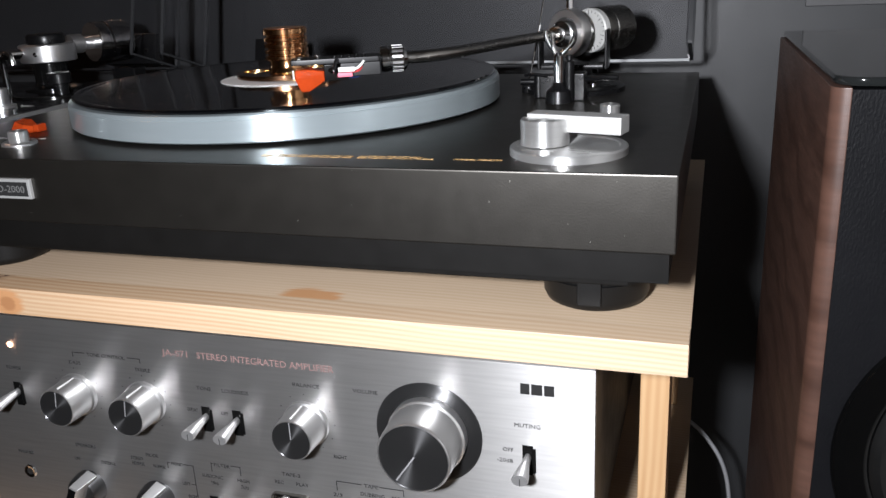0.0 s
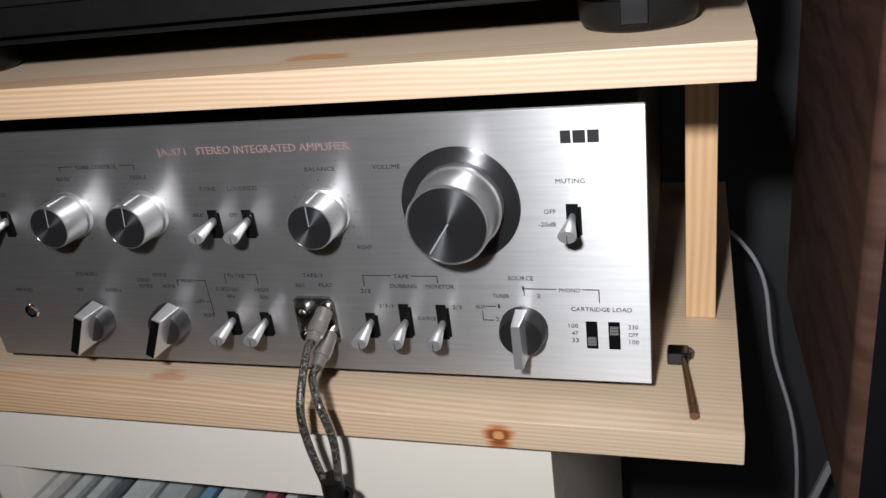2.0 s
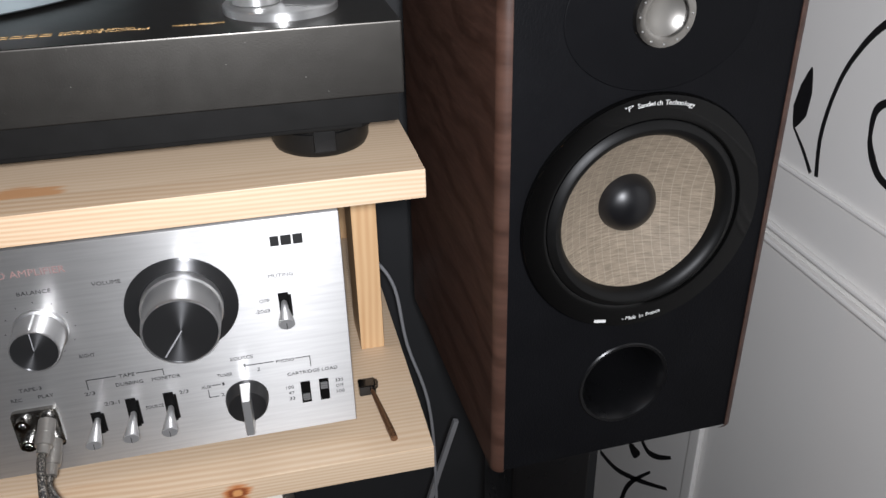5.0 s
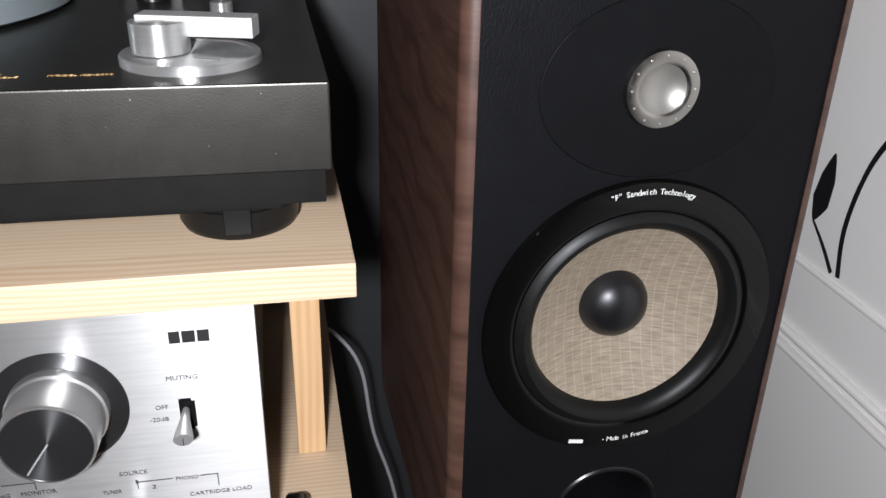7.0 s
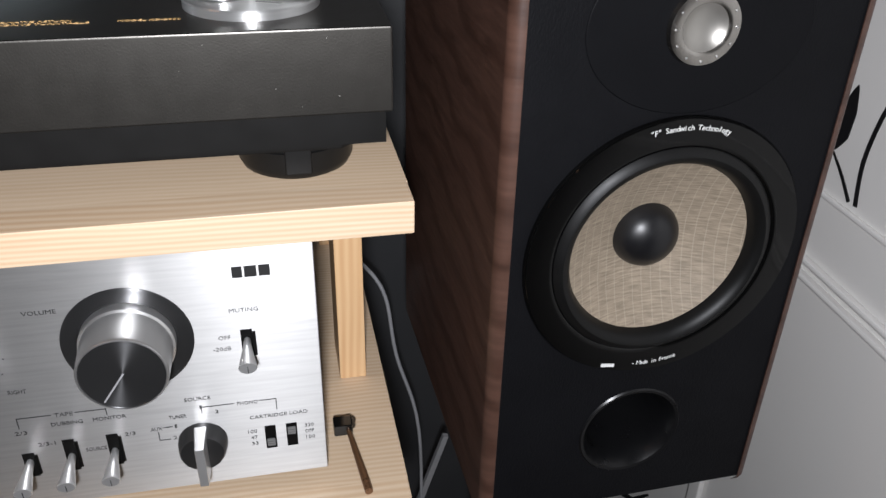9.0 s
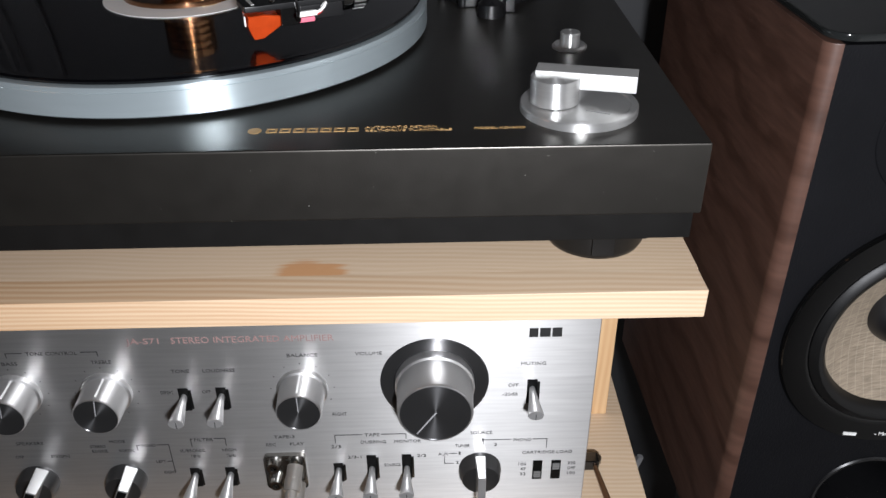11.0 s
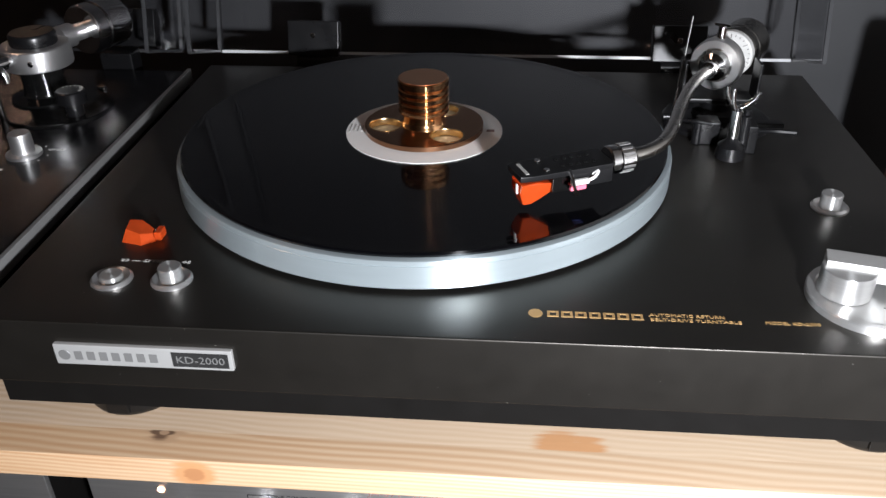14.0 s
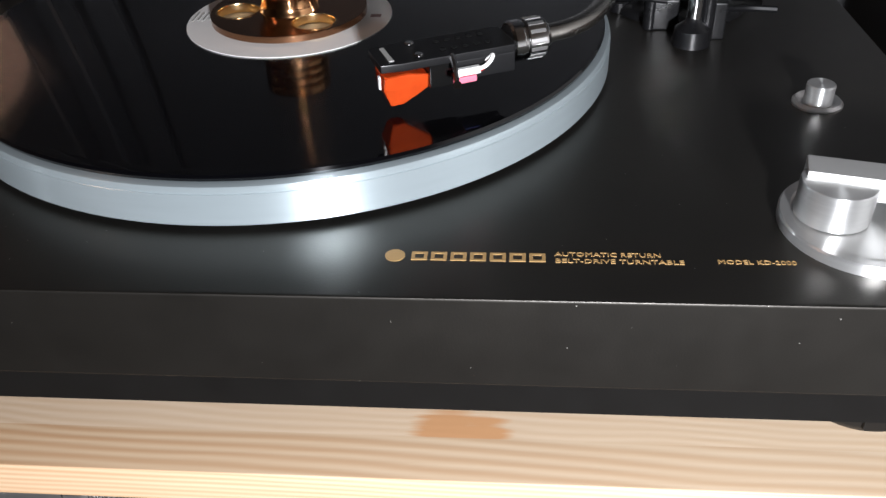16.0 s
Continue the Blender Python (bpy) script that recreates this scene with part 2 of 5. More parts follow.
def walnut(name):
    """Dark walnut, its figure in slanting dark bands."""
    m = material(name, (0.072, 0.036, 0.0255), 0.42, vary=0.5, scale=7, stretch=(2.5, 4, 34), bump=0.15, bump_scale=30, bump_stretch=(3, 3, 40))
    t = m.node_tree
    n, l, p = t.nodes, t.links, t.nodes["Principled BSDF"]
    base = p.inputs["Base Color"].links[0].from_socket
    co, mp, wave, ramp, mix = n.new("ShaderNodeTexCoord"), n.new("ShaderNodeMapping"), n.new("ShaderNodeTexWave"), n.new("ShaderNodeValToRGB"), n.new("ShaderNodeMix")
    mp.inputs["Rotation"].default_value = (radians(-9), 0, 0)
    wave.bands_direction = "Z"
    wave.inputs["Scale"].default_value, wave.inputs["Distortion"].default_value = 8.5, 7.0
    wave.inputs["Detail"].default_value, wave.inputs["Detail Scale"].default_value = 4, 1.1
    ramp.color_ramp.elements[0].position, ramp.color_ramp.elements[0].color = 0.0, (0.72, 0.69, 0.67, 1)
    ramp.color_ramp.elements[1].position, ramp.color_ramp.elements[1].color = 0.45, (1, 1, 1, 1)
    l.new(co.outputs["Object"], mp.inputs[0])
    l.new(mp.outputs[0], wave.inputs["Vector"])
    l.new(wave.outputs[1], ramp.inputs[0])
    mix.data_type, mix.blend_type = "RGBA", "MULTIPLY"
    mix.inputs[0].default_value = 1.0
    l.new(base, mix.inputs[6])
    l.new(ramp.outputs[0], mix.inputs[7])
    l.new(mix.outputs[2], p.inputs["Base Color"])
    return m


def flax(name):
    """Beige weave: fine level threads and sparse pale upright ones."""
    m = material(name, (0.24, 0.195, 0.145), 0.6, vary=0.75, scale=60, stretch=(1.6, 0, 15), spec=0.3, bump=0.5, bump_scale=60, bump_stretch=(9, 0, 14))
    t = m.node_tree
    n, l, p = t.nodes, t.links, t.nodes["Principled BSDF"]
    base = p.inputs["Base Color"].links[0].from_socket
    co, wave, ramp, mix = n.new("ShaderNodeTexCoord"), n.new("ShaderNodeTexWave"), n.new("ShaderNodeValToRGB"), n.new("ShaderNodeMix")
    wave.bands_direction = "X"
    wave.inputs["Scale"].default_value, wave.inputs["Distortion"].default_value = 50, 2.6
    wave.inputs["Detail"].default_value, wave.inputs["Detail Scale"].default_value = 2, 0.4
    ramp.color_ramp.elements[0].position, ramp.color_ramp.elements[0].color = 0.95, (0, 0, 0, 1)
    ramp.color_ramp.elements[1].position, ramp.color_ramp.elements[1].color = 1.0, (0.24, 0.24, 0.24, 1)
    l.new(co.outputs["Object"], wave.inputs["Vector"])
    l.new(wave.outputs[1], ramp.inputs[0])
    mix.data_type = "RGBA"
    l.new(ramp.outputs[0], mix.inputs[0])
    l.new(base, mix.inputs[6])
    mix.inputs[7].default_value = (0.46, 0.40, 0.31, 1)
    l.new(mix.outputs[2], p.inputs["Base Color"])
    return m


WALNUT, FLAX = walnut("walnut veneer"), flax("woven flax cone")
GLASS_TOP = material("black glass", (0.01, 0.011, 0.011), 0.1, rough_vary=0.03)
WALL_BLACK = material("dark grey wall paint", (0.031, 0.032, 0.034), 0.5, vary=0.2, scale=8, bump=0.2, bump_scale=260)
WALL_WHITE = material("white wall paint", (0.74, 0.725, 0.70), 0.5, vary=0.04, scale=6, bump=0.1, bump_scale=300)
DIM_WALL = material("room wall paint", (0.30, 0.27, 0.25), 0.8, vary=0.1, scale=3)
FLOOR = material("dark wooden floor", (0.12, 0.075, 0.045), 0.4, vary=0.3, scale=4, stretch=(1, 12, 1))
CREAM = material("cream lacquered board", (0.62, 0.58, 0.50), 0.38, vary=0.04, scale=12, bump=0.05)
ORANGE = material("translucent orange plastic", (0.62, 0.075, 0.014), 0.16, vary=0.25, scale=200)
ORANGE.node_tree.nodes["Principled BSDF"].inputs["Transmission Weight"].default_value = 0.45
WIRE = material("grey cable sheath", (0.30, 0.30, 0.31), 0.45)
STEEL_BAR = material("pale grey metal bar", (0.40, 0.40, 0.41), 0.35, 0.4)
STEEL_DARK = material("worn grey print", (0.15, 0.15, 0.147), 0.45, 0.2)
DECAL = material("black wall transfer", (0.010, 0.010, 0.011), 0.4)
# boards pale along x: sapwood, with overexposed light put into the colour too
LIT_SAPWOOD = (-0.55, -0.06, (0.54, 0.425, 0.305), (0.46, 0.33, 0.215))
PINE_EDGE = pine("pine front strip", [((-0.409, 0.0095, 0.972), 0.0105, (0.42, 0.27, 0.16)), ((-0.411, 0.0100, 0.972), 0.0062, (0.13, 0.075, 0.045)), ((-0.410, 0.0100, 0.972), 0.0024, (0.36, 0.23, 0.14)),
                                      ((-0.389, -0.009, 0.963), 0.0115, (0.47, 0.24, 0.11)), ((-0.389, -0.009, 0.963), 0.0055, (0.36, 0.17, 0.075)), ((-0.119, -0.009, 0.765), 0.0092, (0.44, 0.17, 0.06)),
                                      ((-0.119, -0.009, 0.765), 0.0068, (0.20, 0.055, 0.018)), ((-0.119, -0.010, 0.766), 0.0036, (0.50, 0.24, 0.09))],
                 light=(0.56, 0.395, 0.245), dark=(0.41, 0.215, 0.095), lines=125.0, wander=0.007, lit_sap=LIT_SAPWOOD)
PINE_TOP = pine("pine board", [((-0.202, 0.0135, 0.972), 0.0150, (0.47, 0.25, 0.12)), ((-0.188, 0.0130, 0.972), 0.0120, (0.47, 0.25, 0.12)), ((-0.34, 0.013, 0.776), 0.013, (0.44, 0.25, 0.15))],
                light=(0.57, 0.435, 0.315), dark=(0.49, 0.345, 0.225), lines=165.0, wander=0.010, lit_sap=LIT_SAPWOOD)
PINE_POST = pine("pine post", [((-0.016, 0.108, 0.933), 0.010, (0.36, 0.17, 0.06))], light=(0.60, 0.40, 0.22), dark=(0.50, 0.29, 0.14), lines=60.0, upright=True)
DUST_COVER = clear_plastic("clear acrylic", (0.90, 0.90, 0.91))


# ---- shape helpers ----
def box(x0, x1, y0, y1, z0, z1, bevel=0.0, seg=2):
    bm = bmesh.new()
    bmesh.ops.create_cube(bm, size=1)
    for v in bm.verts:
        v.co = ((x0 + x1) / 2 + v.co.x * (x1 - x0), (y0 + y1) / 2 + v.co.y * (y1 - y0), (z0 + z1) / 2 + v.co.z * (z1 - z0))
    if bevel:
        bmesh.ops.bevel(bm, geom=bm.edges[:], offset=bevel, segments=seg, affect="EDGES", profile=0.5)
    return bm


AXIS = {"z": Matrix.Identity(4), "-y": Matrix.Rotation(radians(90), 4, "X"), "y": Matrix.Rotation(radians(-90), 4, "X"), "x": Matrix.Rotation(radians(90), 4, "Y"), "-x": Matrix.Rotation(radians(-90), 4, "Y")}


def lathe(centre, profile, axis="z", n=64):
    """Profile of (radius, way along the axis), turned about the axis."""
    bm = bmesh.new()
    m = Matrix.Translation(centre) @ AXIS[axis]
    rings = []
    for r, h in profile:
        if r < 1e-6:
            rings.append([bm.verts.new(m @ Vector((0, 0, h)))])
        else:
            rings.append([bm.verts.new(m @ Vector((r * math.cos(a), r * math.sin(a), h))) for a in (2 * math.pi * k / n for k in range(n))])
    for a, b in zip(rings, rings[1:]):
        for k in range(n):
            q = (k + 1) % n
            if len(a) == 1 and len(b) == 1:
                continue
            if len(a) == 1:
                bm.faces.new((a[0], b[q], b[k]))
            elif len(b) == 1:
                bm.faces.new((a[k], a[q], b[0]))
            else:
                bm.faces.new((a[k], a[q], b[q], b[k]))
    bmesh.ops.recalc_face_normals(bm, faces=bm.faces)
    return bm


def disc(centre, r, h, axis="z", n=48, bevel=0.0006):
    b = min(bevel, h / 3, r / 3)
    return lathe(centre, [(0, 0), (r - b, 0), (r, b), (r, h - b), (r - b, h), (0, h)], axis, n)


def tube(points, radius, n=10, steps=6):
    """A round bar through the points, smoothed; radius: one or one a point."""
    pts = [Vector(p) for p in points]
    rad = radius if isinstance(radius, (list, tuple)) else [radius] * len(pts)
    line, width = [], []
    for k in range(len(pts) - 1):
        a, b, c, d = pts[max(k - 1, 0)], pts[k], pts[k + 1], pts[min(k + 2, len(pts) - 1)]
        for s in range(steps):
            u = s / steps
            line.append(0.5 * (2 * b + (c - a) * u + (2 * a - 5 * b + 4 * c - d) * u * u + (3 * b - a - 3 * c + d) * u ** 3))
            width.append(rad[k] * (1 - u) + rad[k + 1] * u)
    line.append(pts[-1])
    width.append(rad[-1])
    bm = bmesh.new()
    rings, side = [], None
    for k, p in enumerate(line):
        way = (line[min(k + 1, len(line) - 1)] - line[max(k - 1, 0)]).normalized()
        side = (way.orthogonal() if side is None else side - way * side.dot(way)).normalized()
        up = way.cross(side)
        rings.append([bm.verts.new(p + width[k] * (math.cos(a) * side + math.sin(a) * up)) for a in (2 * math.pi * j / n for j in range(n))])
    for a, b in zip(rings, rings[1:]):
        for j in range(n):
            bm.faces.new((a[j], a[(j + 1) % n], b[(j + 1) % n], b[j]))
    bm.faces.new(rings[0][::-1])
    bm.faces.new(rings[-1])
    bmesh.ops.recalc_face_normals(bm, faces=bm.faces)
    return bm


def prism(outline, z0, z1, bevel=0.0):
    """An outline of (x, y), drawn up from z0 to z1."""
    bm = bmesh.new()
    f = bm.faces.new([bm.verts.new((x, y, z0)) for x, y in outline])
    up = bmesh.ops.extrude_face_region(bm, geom=[f])
    for v in up["geom"]:
        if isinstance(v, bmesh.types.BMVert):
            v.co.z = z1
    bmesh.ops.recalc_face_normals(bm, faces=bm.faces)
    if bevel:
        bmesh.ops.bevel(bm, geom=[e for e in bm.edges if e.calc_face_angle(0) > 0.6], offset=bevel, segments=2, affect="EDGES", profile=0.5)
    return bm


def moved(bm, m):
    bm.transform(m)
    return bm


def merged(*bms):
    out = bmesh.new()
    for b in bms:
        me = bpy.data.meshes.new("tmp")
        b.to_mesh(me)
        out.from_mesh(me)
        bpy.data.meshes.remove(me)
        b.free()
    return out


def mesh_object(name, bm, mat, angle=38):
    """A mesh with smooth faces, where the larger faces at a corner lead its normal."""
    bm.normal_update()
    bm.faces.index_update()
    size, limit = [f.calc_area() for f in bm.faces], math.cos(radians(angle))
    normals = []
    for f in bm.faces:
        for corner in f.loops:
            n = Vector()
            for g in corner.vert.link_faces:
                if g.normal.dot(f.normal) > limit:
                    n += g.normal * size[g.index]
            normals.append(n.normalized() if n.length else f.normal.copy())
    me = bpy.data.meshes.new(name)
    bm.to_mesh(me)
    bm.free()
    me.materials.append(mat)
    me.shade_smooth()
    me.normals_split_custom_set(normals)
    return new(name, me)


def thing(name, base, label, category, group="", kind=""):
    ob = new(name)
    ob.empty_display_size = 0.02
    ob.location = base
    return tagged(ob, label, category, group, kind)


def part(name, bm, mat, parent, label="", angle=38):
    ob = mesh_object(name, bm, mat, angle)
    ob.parent = parent
    if parent.type == "EMPTY":
        ob.matrix_parent_inverse = Matrix.Translation(parent.location).inverted()
    return tagged(ob, label)


def solid(name, bm, mat, label="", category="", group="", kind=""):
    return tagged(mesh_object(name, bm, mat), label, category, group, kind)


def words(text, size, m, width=0.0, depth=0.0001, align="CENTER", spacing=1.0):
    """A bmesh of a line of text, its middle at the pose m; width: fit it to that."""
    cu = bpy.data.curves.new("words", "FONT")
    cu.body, cu.size, cu.align_x, cu.extrude, cu.resolution_u, cu.space_character = text, size, align, depth, 2, spacing
    ob = bpy.data.objects.new("words", cu)
    me = bpy.data.meshes.new_from_object(ob)
    bm = bmesh.new()
    bm.from_mesh(me)
    if width:
        xs = [v.co.x for v in bm.verts]
        k = width / (max(xs) - min(xs))
        for v in bm.verts:
            v.co.x *= k
    bm.transform(m)
    bpy.data.meshes.remove(me)
    bpy.data.objects.remove(ob)
    bpy.data.curves.remove(cu)
    return bm


# ---- the room ----
WALL_Y, WALL_X = 0.488, 0.37
solid("floor", box(-2.6, WALL_X + 0.1, -2.6, WALL_Y + 0.1, -0.1, 0.0), FLOOR, "dark wooden floor", "floor", kind="structure")
solid("ceiling", box(-2.6, WALL_X + 0.1, -2.6, WALL_Y + 0.1, 2.45, 2.55), DIM_WALL, "dim painted ceiling", "ceiling", kind="structure")
solid("wall_north", box(-2.6, WALL_X, WALL_Y, WALL_Y + 0.1, 0, 2.45), WALL_BLACK, "dark grey painted wall behind the turntables", "wall", kind="structure")
solid("wall_east", box(WALL_X, WALL_X + 0.1, -2.6, WALL_Y + 0.1, 0, 2.45), WALL_WHITE, "white painted wall beside the loudspeaker", "wall", kind="structure")
solid("wall_west", box(-2.6, -2.5, -2.5, WALL_Y, 0, 2.45), DIM_WALL, "dim painted room wall", "wall", kind="structure")
solid("wall_south", box(-2.6, WALL_X, -2.6, -2.5, 0, 2.45), DIM_WALL, "dim painted room wall", "wall", kind="structure")

# ---- pine rack ----
RACK_L = -1.12
rack = thing("audio_rack", (-0.5, 0.17, 0.758), "open pine rack of two thick boards on square posts", "rack")
for z0, z1, back in ((0.955, 0.972, 0.378), (0.758, 0.776, 0.345)):
    board = part("shelf_board", box(RACK_L, 0.0075, 0.02, back, z0, z1 - 0.0005), PINE_TOP, rack)
    y = -0.009
    widths = [0.0205, 0.044, 0.052, 0.043, 0.049, 0.055, 0.047, 0.06, 0.06]
    for w in widths:
        e = min(y + w, back)
        if e - y > 0.004:
            strip = box(RACK_L, 0.008, y, e, z0 if y < 0.01 else z1 - 0.003, z1)
            if y < 0:
                lips = [g for g in strip.edges if all(v.co.y < y + 1e-5 for v in g.verts) or all(v.co.x > 0.0079 for v in g.verts)]
                bmesh.ops.bevel(strip, geom=lips, offset=0.0007, segments=2, affect="EDGES", profile=0.5)
            part("lamella", strip, PINE_EDGE if y < 0 else PINE_TOP, board)
        y = e
for x in (-0.022, -0.495 - 0.009, RACK_L + 0.01):
    for y in (0.108, 0.29):
        part("post", box(x, x + 0.018, y, y + 0.04, 0.776, 0.955, 0.001), PINE_POST, rack)

# ---- turntable ----
TOP = 1.05
PX, PY = -0.287, 0.1885


def button(name, x, y, h, parent):
    b = part(name, lathe((x, y, TOP), [(0, 0), (0.0106, 0), (0.0106, 0.0010), (0.0094, 0.0022), (0.0074, 0.0010), (0.0070, 0.0005), (0, 0.0005)]), SATIN, parent, "satin aluminium push button")
    part("button_cap", lathe((x, y, TOP), [(0, 0), (0.0060, 0), (0.0060, h - 0.0006), (0.0055, h), (0, h)]), TURNED, b)


deck = thing("turntable", (-0.243, 0.18, 0.972), "black belt-drive turntable with silver platter and raised clear lid", "turntable")
plinth = part("plinth", box(-0.487, 0.0, 0.0, 0.363, 1.012, TOP, 0.0011, 2), BLACK_VINYL, deck)
part("base", box(-0.484, -0.003, 0.0025, 0.36, 0.997, 1.012), BLACK_BASE, deck)
part("bottom_tray", prism([(-0.470, 0.010), (-0.022, 0.010), (-0.011, 0.021), (-0.011, 0.345), (-0.022, 0.356), (-0.470, 0.356), (-0.481, 0.345), (-0.481, 0.021)], 0.9915, 0.997, 0.0008), BLACK_BASE, deck)
for x in (-0.437, -0.042):
    for y in (0.046, 0.32):
        f = part("foot", lathe((x, y, 0.972), [(0, 0), (0.0235, 0), (0.0262, 0.0015), (0.0278, 0.005), (0.0282, 0.0145), (0.0272, 0.0150), (0.0272, 0.0158), (0.0282, 0.0163), (0.0282, 0.0195), (0, 0.0195)]), RUBBER, deck)
        part("foot_pad", box(x - 0.0062, x + 0.0062, y - 0.0289, y - 0.025, 0.9765, 0.9905, 0.0008), RUBBER, f)
platter = part("platter", lathe((PX, PY, 0), [(0, 1.0515), (0.140, 1.0515), (0.1527, 1.0518), (0.1542, 1.0530), (0.1542, 1.0655), (0.1538, 1.0658), (0.1538, 1.0672), (0.1532, 1.0682), (0.150, 1.0690), (0, 1.0690)], n=128), PLATTER, deck, "silver aluminium platter rim")
part("sub_platter", lathe((PX, PY, 0), [(0, TOP), (0.12, TOP), (0.12, 1.0515), (0, 1.0515)]), BLACK_BASE, platter)
button("speed_button", -0.4330, 0.0375, 0.0035, deck)
button("speed_button", -0.4020, 0.0390, 0.0085, deck)
button("stop_button", -0.0470, 0.1380, 0.0095, deck)
DX, DY = -0.0565, 0.0435
dial = part("dial", lathe((DX, DY, TOP), [(0, 0), (0.0300, 0), (0.0300, 0.0034), (0.0294, 0.0041), (0.0262, 0.0041), (0.0255, 0.0034), (0, 0.0034)], n=72), TURNED, deck, "round satin aluminium control with a bar handle")
part("knob", lathe((DX - 0.0125, DY + 0.002, TOP + 0.004), [(0, 0), (0.0125, 0), (0.0125, 0.0124), (0.0121, 0.0131), (0, 0.0131)]), TURNED, dial)
part("dial_mark", moved(box(0.006, 0.018, -0.0095, -0.0088, 0.0034, 0.0036), Matrix.Translation((DX, DY, TOP)) @ Matrix.Rotation(radians(-24), 4, "Z")), STEEL_DARK, dial)
part("lever", moved(box(-0.0105, 0.0405, 0.0005, 0.0125, 0.0062, 0.0150, 0.0005), Matrix.Translation((DX - 0.0125, DY + 0.002, TOP + 0.004)) @ Matrix.Rotation(radians(-14), 4, "Z")), BADGE, dial)
badge = part("badge", box(-0.4485, -0.3605, -0.0022, 0.001, 1.0265, 1.0385, 0.0006), BADGE, deck, "silver name badge")
part("badge_field", box(-0.390, -0.3625, -0.0026, -0.002, 1.0283, 1.0367), INK, badge)
UPRIGHT = Matrix.Rotation(radians(90), 4, "X")
part("model_lettering", words("KD-2000", 0.006, Matrix.Translation((-0.3762, -0.00265, 1.0305)) @ UPRIGHT, 0.0235), STEEL_DARK, badge)
for k in range(7):
    part("emblem_bar", box(-0.4385 + k * 0.0062, -0.4345 + k * 0.0062, -0.0024, -0.002, 1.0298, 1.0348), STEEL_DARK, badge)
part("emblem_disc", disc((-0.4435, -0.002, 1.0323), 0.003, 0.0004, "-y"), STEEL_DARK, badge)
# gold print on the plinth
part("emblem_disc", disc((-0.2178, 0.0225, TOP), 0.0034, 0.0002), GOLD_INK, plinth)
for k in range(7):
    x = -0.2122 + k * 0.0066
    part("emblem_bar", merged(box(x, x + 0.0054, 0.0202, 0.0212, TOP, TOP + 0.0002), box(x, x + 0.0054, 0.0238, 0.0248, TOP, TOP + 0.0002), box(x, x + 0.0012, 0.0212, 0.0238, TOP, TOP + 0.0002),
                              box(x + 0.0042, x + 0.0054, 0.0212, 0.0238, TOP, TOP + 0.0002)), GOLD_INK, plinth)
for s, y, x, w in (("AUTOMATIC RETURN", 0.0237, -0.1465, 0.035), ("BELT-DRIVE TURNTABLE", 0.0200, -0.143, 0.042), ("MODEL KD-2000", 0.0208, -0.0985, 0.025)):
    part("lettering", words(s, 0.0031, Matrix.Translation((x, y, TOP + 0.0001)), w), GOLD_INK, plinth)
part("lettering", words("33 --- SPEED --- 45", 0.0032, Matrix.Translation((-0.417, 0.0550, TOP + 0.0001)), 0.038), GREY_INK, plinth)

# tonearm
AX, AY, AZ = -0.0925, 0.2655, 1.0917
arm = part("tonearm", tube([(-0.096, 0.258, AZ), (-0.106, 0.243, AZ), (-0.117, 0.221, AZ), (-0.128, 0.191, AZ), (-0.138, 0.157, AZ), (-0.147, 0.133, AZ), (-0.158, 0.1185, AZ), (-0.174, 0.1095, AZ)], 0.0038, 14), WORN_CHROME, deck, "S-shaped chrome tonearm")
AIM = Matrix.Translation((AX, AY, AZ)) @ Matrix.Rotation(radians(-31), 4, "Z")
HEAD = Matrix.Translation((-0.1775, 0.1075, AZ)) @ Matrix.Rotation(radians(-66), 4, "Z")
part("gimbal_ring", moved(lathe((0, 0, 0), [(0.0118, -0.005), (0.0168, -0.005), (0.0178, -0.0035), (0.0178, 0.0035), (0.0168, 0.005), (0.0118, 0.005), (0.0118, -0.005)], "y", 48), AIM), SATIN, arm)
part("pivot_boss", moved(lathe((0, -0.018, 0), [(0, 0), (0.0058, 0), (0.0062, 0.006), (0.0095, 0.008), (0.0095, 0.016), (0.0075, 0.018), (0.0075, 0.03), (0, 0.03)], "y", 32), AIM), CHROME, arm)
part("gimbal_screw", moved(merged(disc((0, 0, 0.0172), 0.0028, 0.009), box(-0.0055, 0.0055, -0.001, 0.001, 0.0255, 0.0275, 0.0005)), AIM), CHROME, arm)
NICKEL = material("dark polished nickel", (0.17, 0.165, 0.155), 0.26, 1.0, vary=0.12, scale=60, rough_vary=0.05, aniso=0.6, tangent="Y", across=0.25)
part("weight_scale", moved(lathe((0, 0.022, 0), [(0, 0), (0.0155, 0), (0.0165, 0.001), (0.0165, 0.006), (0, 0.006)], "y", 48), AIM), material("silvered scale", (0.6, 0.6, 0.58), 0.45, 0.3), arm)
weight = part("counterweight", moved(lathe((0, 0.0285, 0), [(0, 0), (0.0164, 0), (0.0170, 0.001), (0.0170, 0.008), (0.0165, 0.0085), (0.0165, 0.0095), (0.0170, 0.010), (0.0170, 0.031), (0.0158, 0.0325), (0, 0.0325)], "y", 48), AIM), NICKEL, arm, "dark nickel counterweight")
part("weight_rod", moved(lathe((0, 0.008, 0), [(0, 0), (0.0055, 0), (0.0055, 0.0205), (0, 0.0205)], "y", 24), AIM), SATIN, arm)
for k in range(28):
    a = 2 * math.pi * k / 28
    part("scale_mark", moved(moved(box(-0.00018, 0.00018, 0.0217, 0.0220, 0.0136 if k % 4 else 0.0120, 0.0150), Matrix.Rotation(a, 4, "Y")), AIM), INK, weight)
